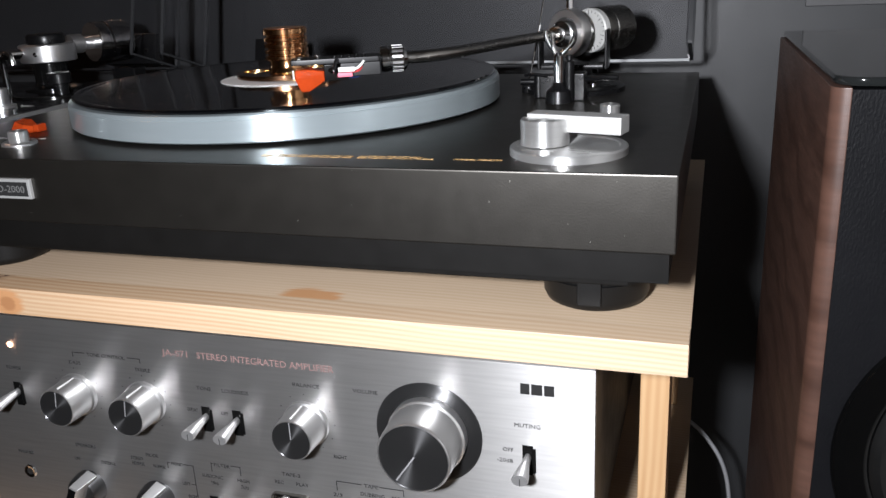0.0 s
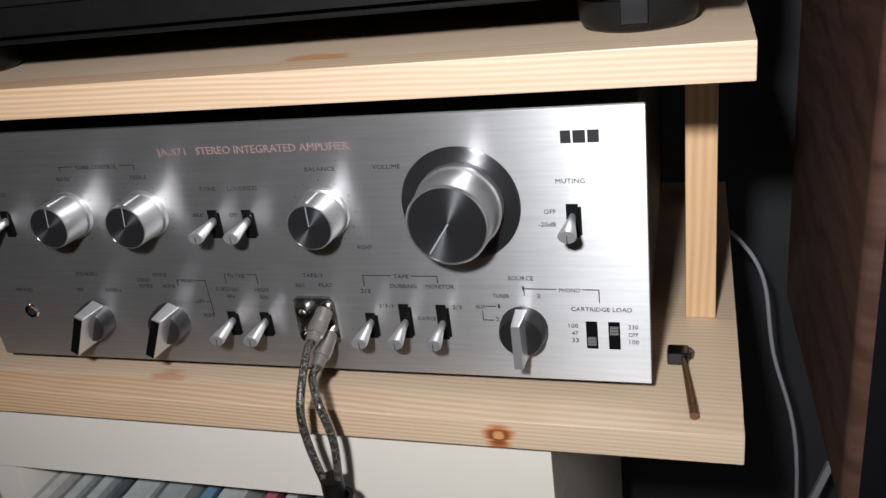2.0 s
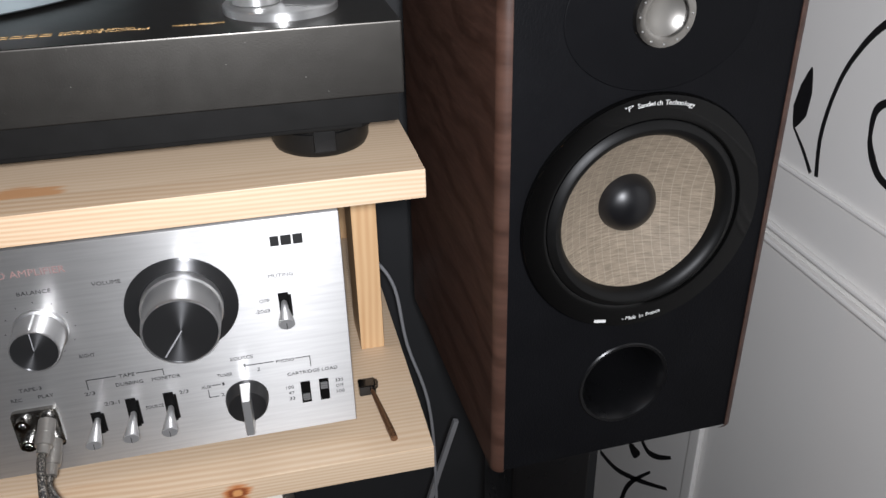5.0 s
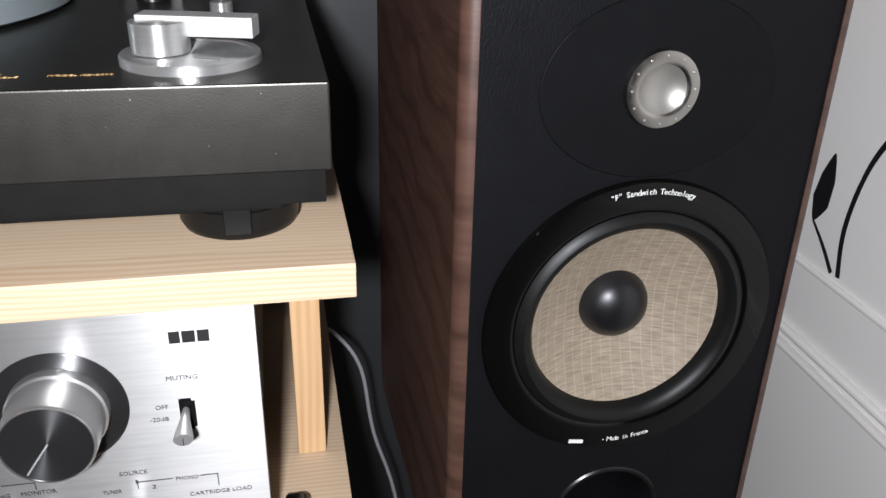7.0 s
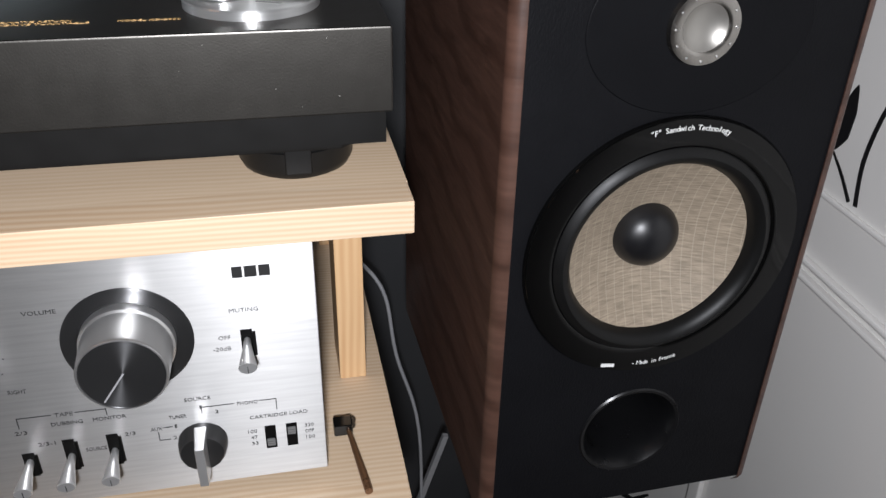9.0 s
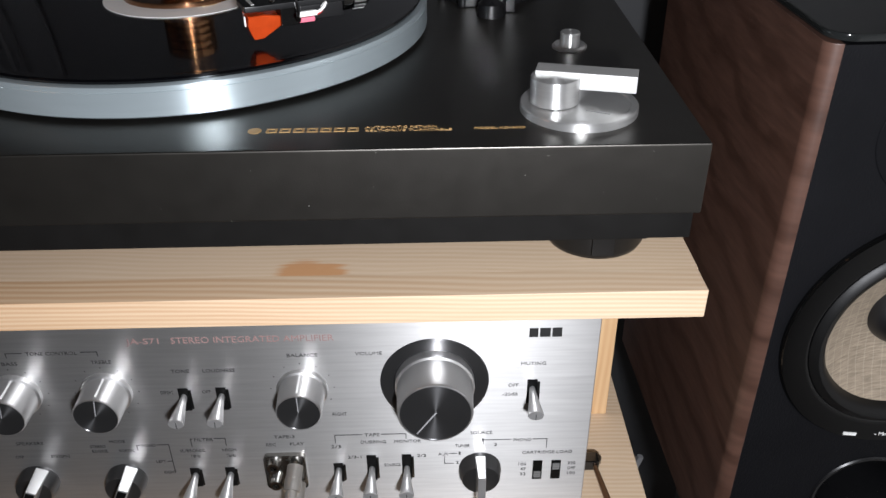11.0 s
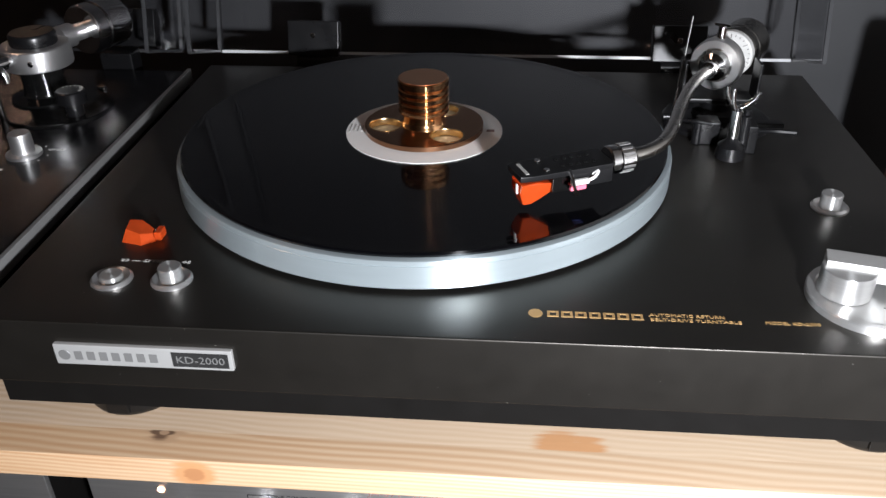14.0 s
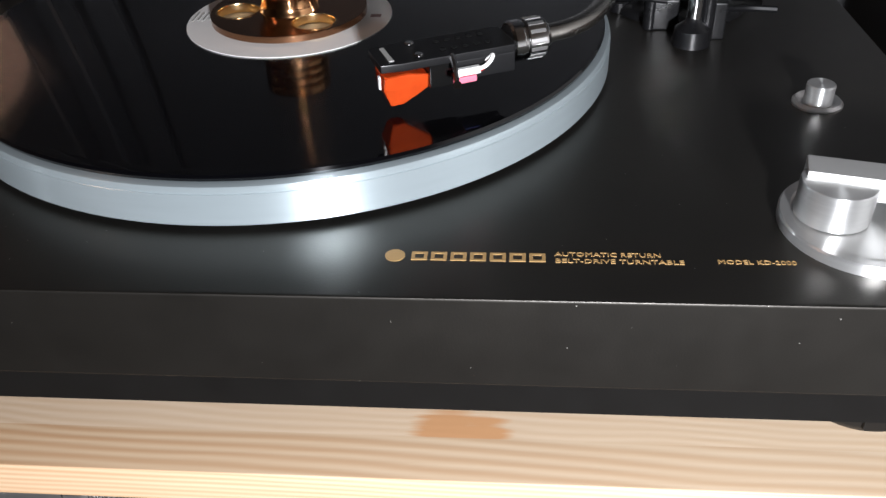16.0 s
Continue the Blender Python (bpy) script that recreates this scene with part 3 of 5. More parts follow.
part("collar", moved(lathe((0, -0.004, 0), [(0, 0), (0.0070, 0), (0.0078, 0.001), (0.0078, 0.0045), (0.0072, 0.005), (0.0072, 0.006), (0.0078, 0.0065), (0.0078, 0.014), (0.0058, 0.016), (0, 0.016)], "y", 40), HEAD), CHROME, arm, "chrome locking collar")
for k in range(14):
    part("collar_rib", moved(moved(box(-0.0007, 0.0007, 0.003, 0.0093, 0.0074, 0.0080), Matrix.Rotation(2 * math.pi * k / 14, 4, "Y")), HEAD), SATIN, arm)
shell = part("headshell", moved(prism([(-0.0085, -0.004), (-0.0098, -0.006), (-0.0098, -0.050), (-0.0086, -0.0575), (0.0086, -0.0575), (0.0098, -0.050), (0.0098, -0.006), (0.0085, -0.004)], -0.0002, 0.0030, 0.0005), HEAD), SHELL_BLACK, arm, "perforated black headshell")
part("shell_block", moved(box(-0.0090, 0.0090, -0.0285, -0.0045, -0.0082, -0.0002, 0.0007), HEAD), SHELL_BLACK, shell)
for r in range(2):
    for k in range(5):
        part("vent_stud", moved(disc((-0.004 + r * 0.008, -0.014 - k * 0.0045, 0.0030), 0.0013, 0.0005, n=12), HEAD), BLACK_GLOSS, shell)
for x in (-0.0058, 0.0058):
    part("mounting_screw", moved(disc((x, -0.042, 0.0030), 0.0018, 0.0012, n=16), HEAD), CHROME, shell)
part("shell_bar", moved(box(-0.0065, 0.0065, -0.0535, -0.0518, 0.0030, 0.0033), HEAD), GREY_INK, shell)
cartridge = part("cartridge", moved(box(-0.0070, 0.0070, -0.0385, -0.024, -0.0105, -0.0005, 0.0008), HEAD), BLACK_GLOSS, arm, "black cartridge with orange stylus guard")
guard = bmesh.new()
for gx, gy, gz in ((0.0062, -0.0385, -0.0045), (0.0050, -0.0385, -0.0105), (0.0068, -0.0555, -0.0030), (0.0058, -0.0560, -0.0085), (0.0034, -0.0530, -0.0165), (0.0030, -0.0480, -0.0165), (0.0056, -0.0465, -0.0030)):
    for side in (-1, 1):
        guard.verts.new((gx * side, gy, gz))
bmesh.ops.convex_hull(guard, input=guard.verts[:])
bmesh.ops.bevel(guard, geom=guard.edges[:], offset=0.0004, segments=1, affect="EDGES")
part("stylus_guard", moved(guard, HEAD), ORANGE, cartridge, "faceted translucent orange stylus guard", angle=20)
part("guard_mark", moved(box(0.0020, 0.0036, -0.0572, -0.0565, -0.0085, -0.0035), HEAD), WHITE_INK, cartridge)
part("lead_plug", moved(box(0.0100, 0.0124, -0.0300, -0.0200, -0.0050, -0.0022, 0.0004), HEAD), WHITE_INK, cartridge, "white lead plug")
part("lead_plug", moved(box(0.0100, 0.0122, -0.0305, -0.0215, -0.0080, -0.0054, 0.0004), HEAD), LEAD_PINK, cartridge, "pink lead plug")
part("finger_lift", moved(tube([(0.0085, -0.030, 0.002), (0.014, -0.031, 0.001), (0.022, -0.033, -0.003), (0.0245, -0.034, -0.002)], [0.0014, 0.0011, 0.001, 0.0016], 8), HEAD), CHROME, arm)
for k, (c, z) in enumerate(((WHITE_INK, -0.0015), (LEAD_RED, -0.0035), (LEAD_GREEN, -0.0055), (LEAD_BLUE, -0.0070))):
    part("lead_wire", moved(tube([(0.0112 - k * 0.003, -0.030, z - 0.002), (0.0112 - k * 0.0028, -0.020, z - 0.002), (0.0118 - k * 0.003, -0.0165, z), (0.0104 - k * 0.003, -0.0145, 0.0005), (0.0088 - k * 0.002, -0.0165, -0.002)], 0.0008, 8), HEAD), c, cartridge)

# arm base, rest and lift
base = part("arm_base", lathe((-0.088, 0.263, TOP), [(0, 0), (0.037, 0), (0.037, 0.003), (0.034, 0.005), (0.017, 0.006), (0.017, 0.010), (0.0125, 0.012), (0.0125, 0.017), (0, 0.017)], n=56), BLACK_SATIN, deck, "black round arm base")
part("yoke", merged(box(-0.113, -0.066, 0.256, 0.274, 1.066, 1.0695, 0.001), box(-0.1155, -0.1135, 0.256, 0.274, 1.066, 1.094, 0.0007), box(-0.0655, -0.0635, 0.256, 0.274, 1.066, 1.094, 0.0007)), BLACK_SATIN, base)
rest = part("arm_rest", lathe((-0.090, 0.205, TOP), [(0, 0), (0.0095, 0), (0.0085, 0.008), (0.0042, 0.0115), (0.0030, 0.016), (0.0028, 0.034), (0, 0.034)], n=24), BLACK_SATIN, deck, "arm rest post with clip")
part("rest_pin", lathe((-0.090, 0.205, TOP + 0.012), [(0, 0), (0.0036, 0), (0.0036, 0.020), (0, 0.020)], n=20), CHROME, rest)
part("rest_clip", merged(tube([(-0.0990, 0.203, 1.0985), (-0.0975, 0.204, 1.0920), (-0.0930, 0.205, 1.0850), (-0.0900, 0.205, 1.0825), (-0.0860, 0.205, 1.0850), (-0.0805, 0.204, 1.0905), (-0.0790, 0.203, 1.0945)], [0.0012, 0.0016, 0.0019, 0.0021, 0.0019, 0.0016, 0.0012], 10),
                         tube([(-0.0900, 0.205, 1.0800), (-0.0935, 0.204, 1.0870), (-0.0945, 0.203, 1.0970)], [0.0019, 0.0016, 0.0010], 10)), CHROME, rest, "forked chrome rest clip")
part("lift_post", merged(disc((-0.083, 0.207, TOP), 0.0034, 0.028, n=24), disc((-0.083, 0.207, TOP + 0.028), 0.0022, 0.004, n=16)), BLACK_SATIN, deck)
part("lift_body", merged(box(-0.108, -0.094, 0.222, 0.236, TOP, 1.066, 0.0012), box(-0.074, -0.052, 0.226, 0.2335, 1.061, 1.0645, 0.0008)), BLACK_SATIN, deck, "black cueing mechanism")
lift = part("lift_lever", merged(tube([(-0.074, 0.215, 1.064), (-0.062, 0.210, 1.066), (-0.050, 0.208, 1.066)], 0.0017, 8), box(-0.082, -0.073, 0.209, 0.223, TOP, 1.069, 0.001)), BLACK_SATIN, deck, "cueing lever")
part("lift_arc", merged(tube([(-0.118, 0.226, 1.066), (-0.110, 0.221, 1.067), (-0.101, 0.220, 1.066)], 0.0012, 8), disc((-0.108, 0.225, TOP), 0.0035, 0.0165)), BLACK_SATIN, lift)
part("antiskate_rod", tube([(-0.121, 0.252, 1.058), (-0.1165, 0.262, 1.088), (-0.112, 0.272, 1.122)], 0.0007, 8), CHROME, deck)
part("antiskate_post", merged(disc((-0.121, 0.251, TOP), 0.005, 0.006), tube([(-0.127, 0.251, 1.058), (-0.115, 0.251, 1.058)], 0.0025, 10)), BLACK_SATIN, deck)
for x, z in ((-0.07, 1.0), (-0.083, 1.0)):
    part("arm_screw", disc((x, 0.231, TOP + 0.006), 0.0025, 0.004, n=16), CHROME, base)

# lid, tilted open on two hinges
LID = Matrix.Translation((0, 0.372, 1.0590)) @ Matrix.Rotation(radians(-17), 4, "X")


ACRYLIC_EDGE = material("polished acrylic edge", (0.035, 0.036, 0.038), 0.25, vary=0.5, scale=12)


def dust_cover(x0, x1, tall, parent, m, side=0.09):
    lid = part("dust_cover", moved(box(x0, x1, 0.0, 0.003, 0, tall, 0.0008), m), DUST_COVER, parent, "clear acrylic dust cover, raised")
    for a, b in ((x0, x0 + 0.003), (x1 - 0.003, x1)):
        part("side_pane", moved(prism([(a, -0.0003), (b, -0.0003), (b, -side), (a, -side)], 0.001, tall - 0.0035, 0.0006), m), DUST_COVER, lid)
    part("front_pane", moved(box(x0, x1, -side, -0.0003, tall - 0.003, tall, 0.0006), m), DUST_COVER, lid)
    for pane in (lid, *lid.children):
        pane.visible_shadow = False
    for x in (x0, x1):
        for strip in (box(x - 0.0014, x + 0.0014, -side - 0.0012, -side + 0.0002, 0.001, tall - 0.004), box(x - 0.0014, x + 0.0014, -0.0012, 0.0036, 0.001, tall - 0.004), box(x - 0.0014, x + 0.0014, -side, -0.001, -0.0006, 0.0012)):
            part("edge_strip", moved(strip, m), ACRYLIC_EDGE, lid, "polished acrylic edge")
    return lid


lid = dust_cover(-0.480, -0.007, 0.34, deck, LID, 0.07)
part("lid_edge", moved(box(-0.478, -0.009, -0.0012, 0.0042, -0.0012, 0.0010), LID), material("bright acrylic edge", (0.42, 0.43, 0.44), 0.2, vary=0.2, scale=12), lid)
for x in (-0.3985, -0.0985):
    h = part("hinge", moved(box(x - 0.0215, x + 0.0215, -0.006, 0.005, -0.003, 0.026, 0.0012), LID), BLACK_SATIN, lid, "black lid hinge")
    part("hinge_screw", moved(disc((x, -0.006, 0.014), 0.0022, 0.001, "-y", 16), LID), CHROME, h)
    part("hinge_barrel", merged(moved(lathe((x - 0.014, 0.368, 1.053), [(0, 0), (0.0045, 0), (0.0045, 0.028), (0, 0.028)], "x", 16), Matrix.Identity(4)), box(x - 0.01, x + 0.01, 0.3635, 0.369, 1.03, 1.052)), BLACK_SATIN, h)

# record, clamp and spare stylus
record = thing("vinyl_record", (PX, PY, 1.0690), "black vinyl record with a white paper label", "record")
groove = [(0.0, 1.0692), (0.1508, 1.0692), (0.1512, 1.0705), (0.1505, 1.0716), (0.146, 1.0716)]
part("disc", lathe((PX, PY, 0), groove + [(0.1455, 1.0713), (0.1000, 1.07130), (0.0995, 1.07125), (0.0985, 1.07130), (0.062, 1.0713), (0.0505, 1.0716), (0, 1.0716)], n=160), VINYL, record)
label = part("label", lathe((PX, PY - 0.002, 0), [(0, 1.0717), (0.0495, 1.0717), (0.0495, 1.0720), (0, 1.0720)], n=96), PAPER, record, "white printed paper label")
for k, w in ((0, 0.012), (1, 0.010), (2, 0.011), (3, 0.008)):
    part("print_bar", moved(box(-0.0475 + 0.0025 * k, -0.0467 + 0.0025 * k, -w / 2, w / 2, 1.0720, 1.0722), Matrix.Translation((PX, PY - 0.002, 0))), GREY_INK, label)
part("print_bar", box(PX + 0.0395, PX + 0.0445, PY - 0.0035, PY, 1.0720, 1.0722), RED_INK, label)
clamp = thing("record_clamp", (PX, PY - 0.002, 1.0720), "polished copper record clamp with ribbed knob and holed flange", "record clamp")
CX, CY = PX, PY - 0.002

holes = [(0.0245 * math.cos(radians(a)), 0.0245 * math.sin(radians(a)), 0.0105) for a in (190, 310, 65)]


def holed_disc(radius, inner, z0, z1, gaps, n=120, rings=26):
    """A flat ring with round holes, as a fine polar mesh drawn up from z0 to z1."""
    bm = bmesh.new()
    grid = {}

    def vert(i, k):
        key = (i, k % n)
        if key not in grid:
            r, a = inner + (radius - inner) * i / rings, 2 * math.pi * (k % n) / n
            x, y = r * math.cos(a), r * math.sin(a)
            for gx, gy, gr in gaps:
                d = math.hypot(x - gx, y - gy)
                if abs(d - gr) < (radius - inner) / rings * 0.9:
                    x, y = gx + (x - gx) / d * gr, gy + (y - gy) / d * gr
            grid[key] = bm.verts.new((x, y, z0))
        return grid[key]

    faces = []
    for i in range(rings):
        for k in range(n):
            r, a = inner + (radius - inner) * (i + 0.5) / rings, 2 * math.pi * (k + 0.5) / n
            if all(math.hypot(r * math.cos(a) - gx, r * math.sin(a) - gy) > gr for gx, gy, gr in gaps):
                faces.append(bm.faces.new((vert(i, k), vert(i + 1, k), vert(i + 1, k + 1), vert(i, k + 1))))
    up = bmesh.ops.extrude_face_region(bm, geom=faces)
    for v in up["geom"]:
        if isinstance(v, bmesh.types.BMVert):
            v.co.z = z1
    bmesh.ops.recalc_face_normals(bm, faces=bm.faces)
    return bm


part("flange", moved(holed_disc(0.0375, 0.004, 1.0735, 1.0765, holes), Matrix.Translation((CX, CY, 0))), FLANGE, clamp, "brown bronzed flange with three bright holes", angle=30)
for gx, gy, gr in holes:
    part("hole_lining", lathe((CX + gx, CY + gy, 1.0724), [(gr - 0.0007, 0), (gr + 0.0003, 0), (gr + 0.0003, 0.0043), (gr - 0.0004, 0.0043), (gr - 0.0007, 0.0036), (gr - 0.0007, 0)], n=40), BRASS, clamp)
prof = [(0, 1.0765), (0.0145, 1.0765), (0.0140, 1.0780), (0.0130, 1.0800), (0.0130, 1.0850)]
for k in range(4):
    z = 1.0850 + k * 0.0043
    prof += [(0.0152, z), (0.0158, z + 0.0005), (0.0158, z + 0.0026), (0.0152, z + 0.0031), (0.0138, z + 0.0031), (0.0138, z + 0.0043)]
part("knob", lathe((CX, CY, 0), prof + [(0.0155, 1.1022), (0.0160, 1.1027), (0.0160, 1.1061), (0.0154, 1.1067), (0, 1.1067)], n=64), COPPER, clamp)
part("knob_top", disc((CX, CY, 1.1067), 0.0150, 0.0003), COPPER_TOP, clamp)
spare = bmesh.new()
for x, y, z in ((-0.443, 0.087, 0), (-0.443, 0.074, 0), (-0.431, 0.071, 0), (-0.4245, 0.0755, 0), (-0.4245, 0.0830, 0), (-0.436, 0.0885, 0), (-0.4415, 0.0855, 0.0078), (-0.4405, 0.0765, 0.0070), (-0.432, 0.0745, 0.0052), (-0.4265, 0.0775, 0.0042), (-0.4270, 0.0820, 0.0046), (-0.435, 0.0865, 0.0072)):
    spare.verts.new((x, y, TOP + z))
bmesh.ops.convex_hull(spare, input=spare.verts[:])
spare = merged(spare, box(-0.4255, -0.4215, 0.0765, 0.0845, TOP, TOP + 0.0052, 0.0006))
tagged(mesh_object("stylus_guard", spare, ORANGE, 14), "loose translucent orange stylus guard on the plinth", "stylus guard")

# ---- amplifier ----
FY = 0.0185
amp = thing("amplifier", (-0.253, 0.16, 0.776), "vintage integrated amplifier with a brushed silver front", "amplifier")
case = part("case", box(-0.462, -0.043, FY + 0.004, 0.32, 0.786, 0.934, 0.002), material("black case steel", (0.03, 0.031, 0.034), 0.38, bump=0.15), amp)
face = part("front_panel", box(-0.468, -0.038, FY, FY + 0.004, 0.786, 0.940, 0.0006), BRUSHED, amp, "brushed aluminium front panel with black print")
for x in (-0.43, -0.08):
    for y in (0.07, 0.28):
        part("foot", lathe((x, y, 0.776), [(0, 0), (0.016, 0), (0.018, 0.01), (0, 0.01)], n=24), RUBBER, amp)


def round_knob(name, x, z, r, h, parent, turn=35, base_r=0.0):
    k = part(name, lathe((x, FY, z), [(0, 0), (r + 0.0012, 0), (r + 0.0012, 0.003), (r, 0.0036), (r * 0.96, h - 0.0008), (r * 0.93, h), (r * 0.90, h)], "-y", 56), SATIN, parent, "round satin aluminium knob")
    part("cap", lathe((x, FY, z), [(r * 0.90, h), (r * 0.88, h - 0.0003), (0, h - 0.0003)], "-y", 56), SPUN_DARK_ROOM, k)
    # pale bar in place of the spun cap's faint radial highlight
    part("pointer_line", moved(box(-0.00025, 0.00025, -0.0001, 0.0002, r * 0.05, r * 0.9), Matrix.Translation((x, FY - h + 0.0002, z)) @ Matrix.Rotation(radians(turn), 4, "Y")), STEEL_BAR, k)
    part("pointer_groove", moved(box(-0.0005, 0.0005, 0.003, h - 0.001, r * 0.94, r * 1.0), Matrix.Translation((x, FY - h, z)) @ Matrix.Rotation(radians(turn), 4, "Y")), WHITE_INK, k)
    return k


def lever_switch(x, z, hub, parent, tall=0.018):
    s = part("slot", box(x - 0.003, x + 0.003, FY - 0.0003, FY + 0.001, z - tall / 2, z + tall / 2), SLOT, parent)
    tip, root = hub + 0.0005, hub + 0.0018
    bm = bmesh.new()
    rings = []
    for d, zc, w, h in ((0.0, root, 0.0018, 0.0026), (0.007, root * 0.65 + tip * 0.35, 0.0024, 0.0030), (0.0165, root * 0.25 + tip * 0.75, 0.0040, 0.0036), (0.0208, tip, 0.0047, 0.0035), (0.0215, tip, 0.0044, 0.0032)):
        rings.append([bm.verts.new((x + w * math.cos(a), FY - d, zc + h * math.sin(a))) for a in [math.pi * q / 8 for q in range(16)]])
    for a, b in zip(rings, rings[1:]):
        for q in range(16):
            bm.faces.new((a[q], a[(q + 1) % 16], b[(q + 1) % 16], b[q]))
    bm.faces.new(rings[-1])
    bm.faces.new(rings[0][::-1])
    bmesh.ops.recalc_face_normals(bm, faces=bm.faces)
    part("lever", bm, LEVER, s, "flat satin metal lever")
    part("tip_groove", box(x - 0.0002, x + 0.0002, FY - 0.0217, FY - 0.0210, tip - 0.0030, tip + 0.0012), INK, s)
    part("slot_lip", prism([(x + 0.0028, FY - 0.0012), (x + 0.0046, FY - 0.0004), (x + 0.0046, FY), (x + 0.0028, FY)], z - tall * 0.42, z + tall * 0.42, 0.0003), BLACK_GLOSS, s)


def pointer_knob(x, z, turn, parent, r=0.0125, wing=0.0145, dark=False):
    k = part("selector_knob", lathe((x, FY, z), [(0, 0), (r, 0), (r, 0.003), (r * 0.92, 0.009), (r * 0.86, 0.0105), (0, 0.0105)], "-y", 48), SPUN_DARK_ROOM, parent, "selector knob with a bar grip")
    m = Matrix.Translation((x, FY, z)) @ Matrix.Rotation(radians(turn), 4, "Y")
    part("grip", moved(prism([(-0.0040, -0.003), (0.0040, -0.003), (0.0031, -0.0225), (-0.0031, -0.0225)] if not dark else [(-0.0034, -0.003), (0.0034, -0.003), (0.0024, -0.0215), (-0.0024, -0.0215)], -wing, wing, 0.0006), m), LEVER, k)
    if not dark:
        part("grip_face", moved(box(-0.0026, 0.0026, -0.0229, -0.0223, -wing + 0.001, wing - 0.001), m), SLOT, k)
    return k


VX, VZ = -0.1325, 0.8910
vol = part("volume_ring", lathe((VX, FY, VZ), [(0.0225, 0), (0.0318, 0), (0.0318, 0.0006), (0.030, 0.0014), (0.0245, 0.0016), (0.0235, 0.0005), (0.0225, 0)], "-y", 72), SPUN_DARK_ROOM, amp, "dark spun ring behind the volume knob")
knob = part("volume_knob", lathe((VX, FY, VZ), [(0, 0), (0.0232, 0), (0.0232, 0.006), (0.0222, 0.007), (0.0214, 0.0265), (0.0206, 0.0275), (0.0200, 0.0275)], "-y", 80), SATIN, amp, "large round volume knob")
part("cap", lathe((VX, FY, VZ), [(0.0200, 0.0275), (0.0197, 0.0271), (0, 0.0271)], "-y", 72), SPUN_DARK_ROOM, knob)
# the cap's thin radial highlight, built as a pale bar
part("pointer_line", moved(box(-0.0004, 0.0004, -0.0002, 0.0002, -0.0185, 0.001), Matrix.Translation((VX, FY - 0.0272, VZ)) @ Matrix.Rotation(radians(35), 4, "Y")), STEEL_BAR, knob)
round_knob("balance_knob", -0.2100, 0.8875, 0.0135, 0.021, amp, 0)
round_knob("bass_knob", -0.3765, 0.8880, 0.0135, 0.021, amp, 8)
round_knob("treble_knob", -0.3240, 0.8880, 0.0135, 0.021, amp, 8)
for x, z, tall in ((-0.2800, 0.8810, 0.0175), (-0.2580, 0.8810, 0.0175), (-0.0750, 0.8815, 0.0185), (-0.2840, 0.8155, 0.0165), (-0.2620, 0.8155, 0.0165), (-0.1940, 0.8170, 0.0165), (-0.1730, 0.8205, 0.022), (-0.1510, 0.8205, 0.022), (-0.4270, 0.8820, 0.0175)):
    lever_switch(x, z, z - 0.003 if tall > 0.02 else z, amp, tall)
pointer_knob(-0.3820, 0.8160, 25, amp)
pointer_knob(-0.3270, 0.8160, 25, amp)
pointer_knob(-0.105, 0.8185, 180, amp, 0.0132, 0.0132, True)
for x, up in ((-0.0685, -1), (-0.0568, 1)):
    s = part("slot", box(x - 0.003, x + 0.003, FY - 0.0003, FY + 0.001, 0.8070, 0.8235), SLOT, amp)
    part("slider", merged(*[box(x - 0.0022, x + 0.0022, FY - 0.0012, FY - 0.0002, 0.8152 + up * (0.0016 + 0.0018 * j) - 0.0006, 0.8152 + up * (0.0016 + 0.0018 * j) + 0.0006) for j in range(3)]), STEEL_DARK, s)
jack = part("phones_jack", lathe((-0.4330, FY, 0.8200), [(0.0028, -0.002), (0.0028, 0.0006), (0.0045, 0.0010), (0.0052, 0.0), (0.0052, 0)], "-y", 32), CHROME, amp)
part("jack_hole", disc((-0.4330, FY - 0.0002, 0.8200), 0.0028, 0.0003, "-y", 24), INK, jack)
plate = part("tape_jack_plate", box(-0.2395, -0.2135, FY - 0.0012, FY, 0.8065, 0.8355, 0.003), WORN_CHROME, amp, "tape jack plate")
for x in (-0.2335, -0.2200):
    for z in (0.8275, 0.8120):
        part("jack_socket", lathe((x, FY, z), [(0.0022, 0.001), (0.0022, 0.006), (0.0038, 0.006), (0.0042, 0.001), (0.0042, 0)], "-y", 24), CHROME, plate)
part("power_lamp", disc((-0.4250, FY, 0.9190), 0.0020, 0.0012, "-y", 20), glow("pilot lamp", (1.0, 0.55, 0.35), 6.0), amp, "lit orange pilot lamp")


def print_on_panel(text, x, z, size=0.0034, ink=INK, width=0.0):
    part("lettering", words(text, size, Matrix.Translation((x, FY - 0.00012, z)) @ UPRIGHT, width), ink, face)


def rule(x0, x1, z, drop0=0.0, drop1=0.0):
    bits = [box(x0, x1, FY - 0.0002, FY + 0.0002, z, z + 0.0005)]
    if drop0:
        bits.append(box(x0, x0 + 0.0005, FY - 0.0002, FY + 0.0002, z - drop0, z))
    if drop1:
        bits.append(box(x1 - 0.0005, x1, FY - 0.0002, FY + 0.0002, z - drop1, z))
    part("print_rule", merged(*bits), INK, face)


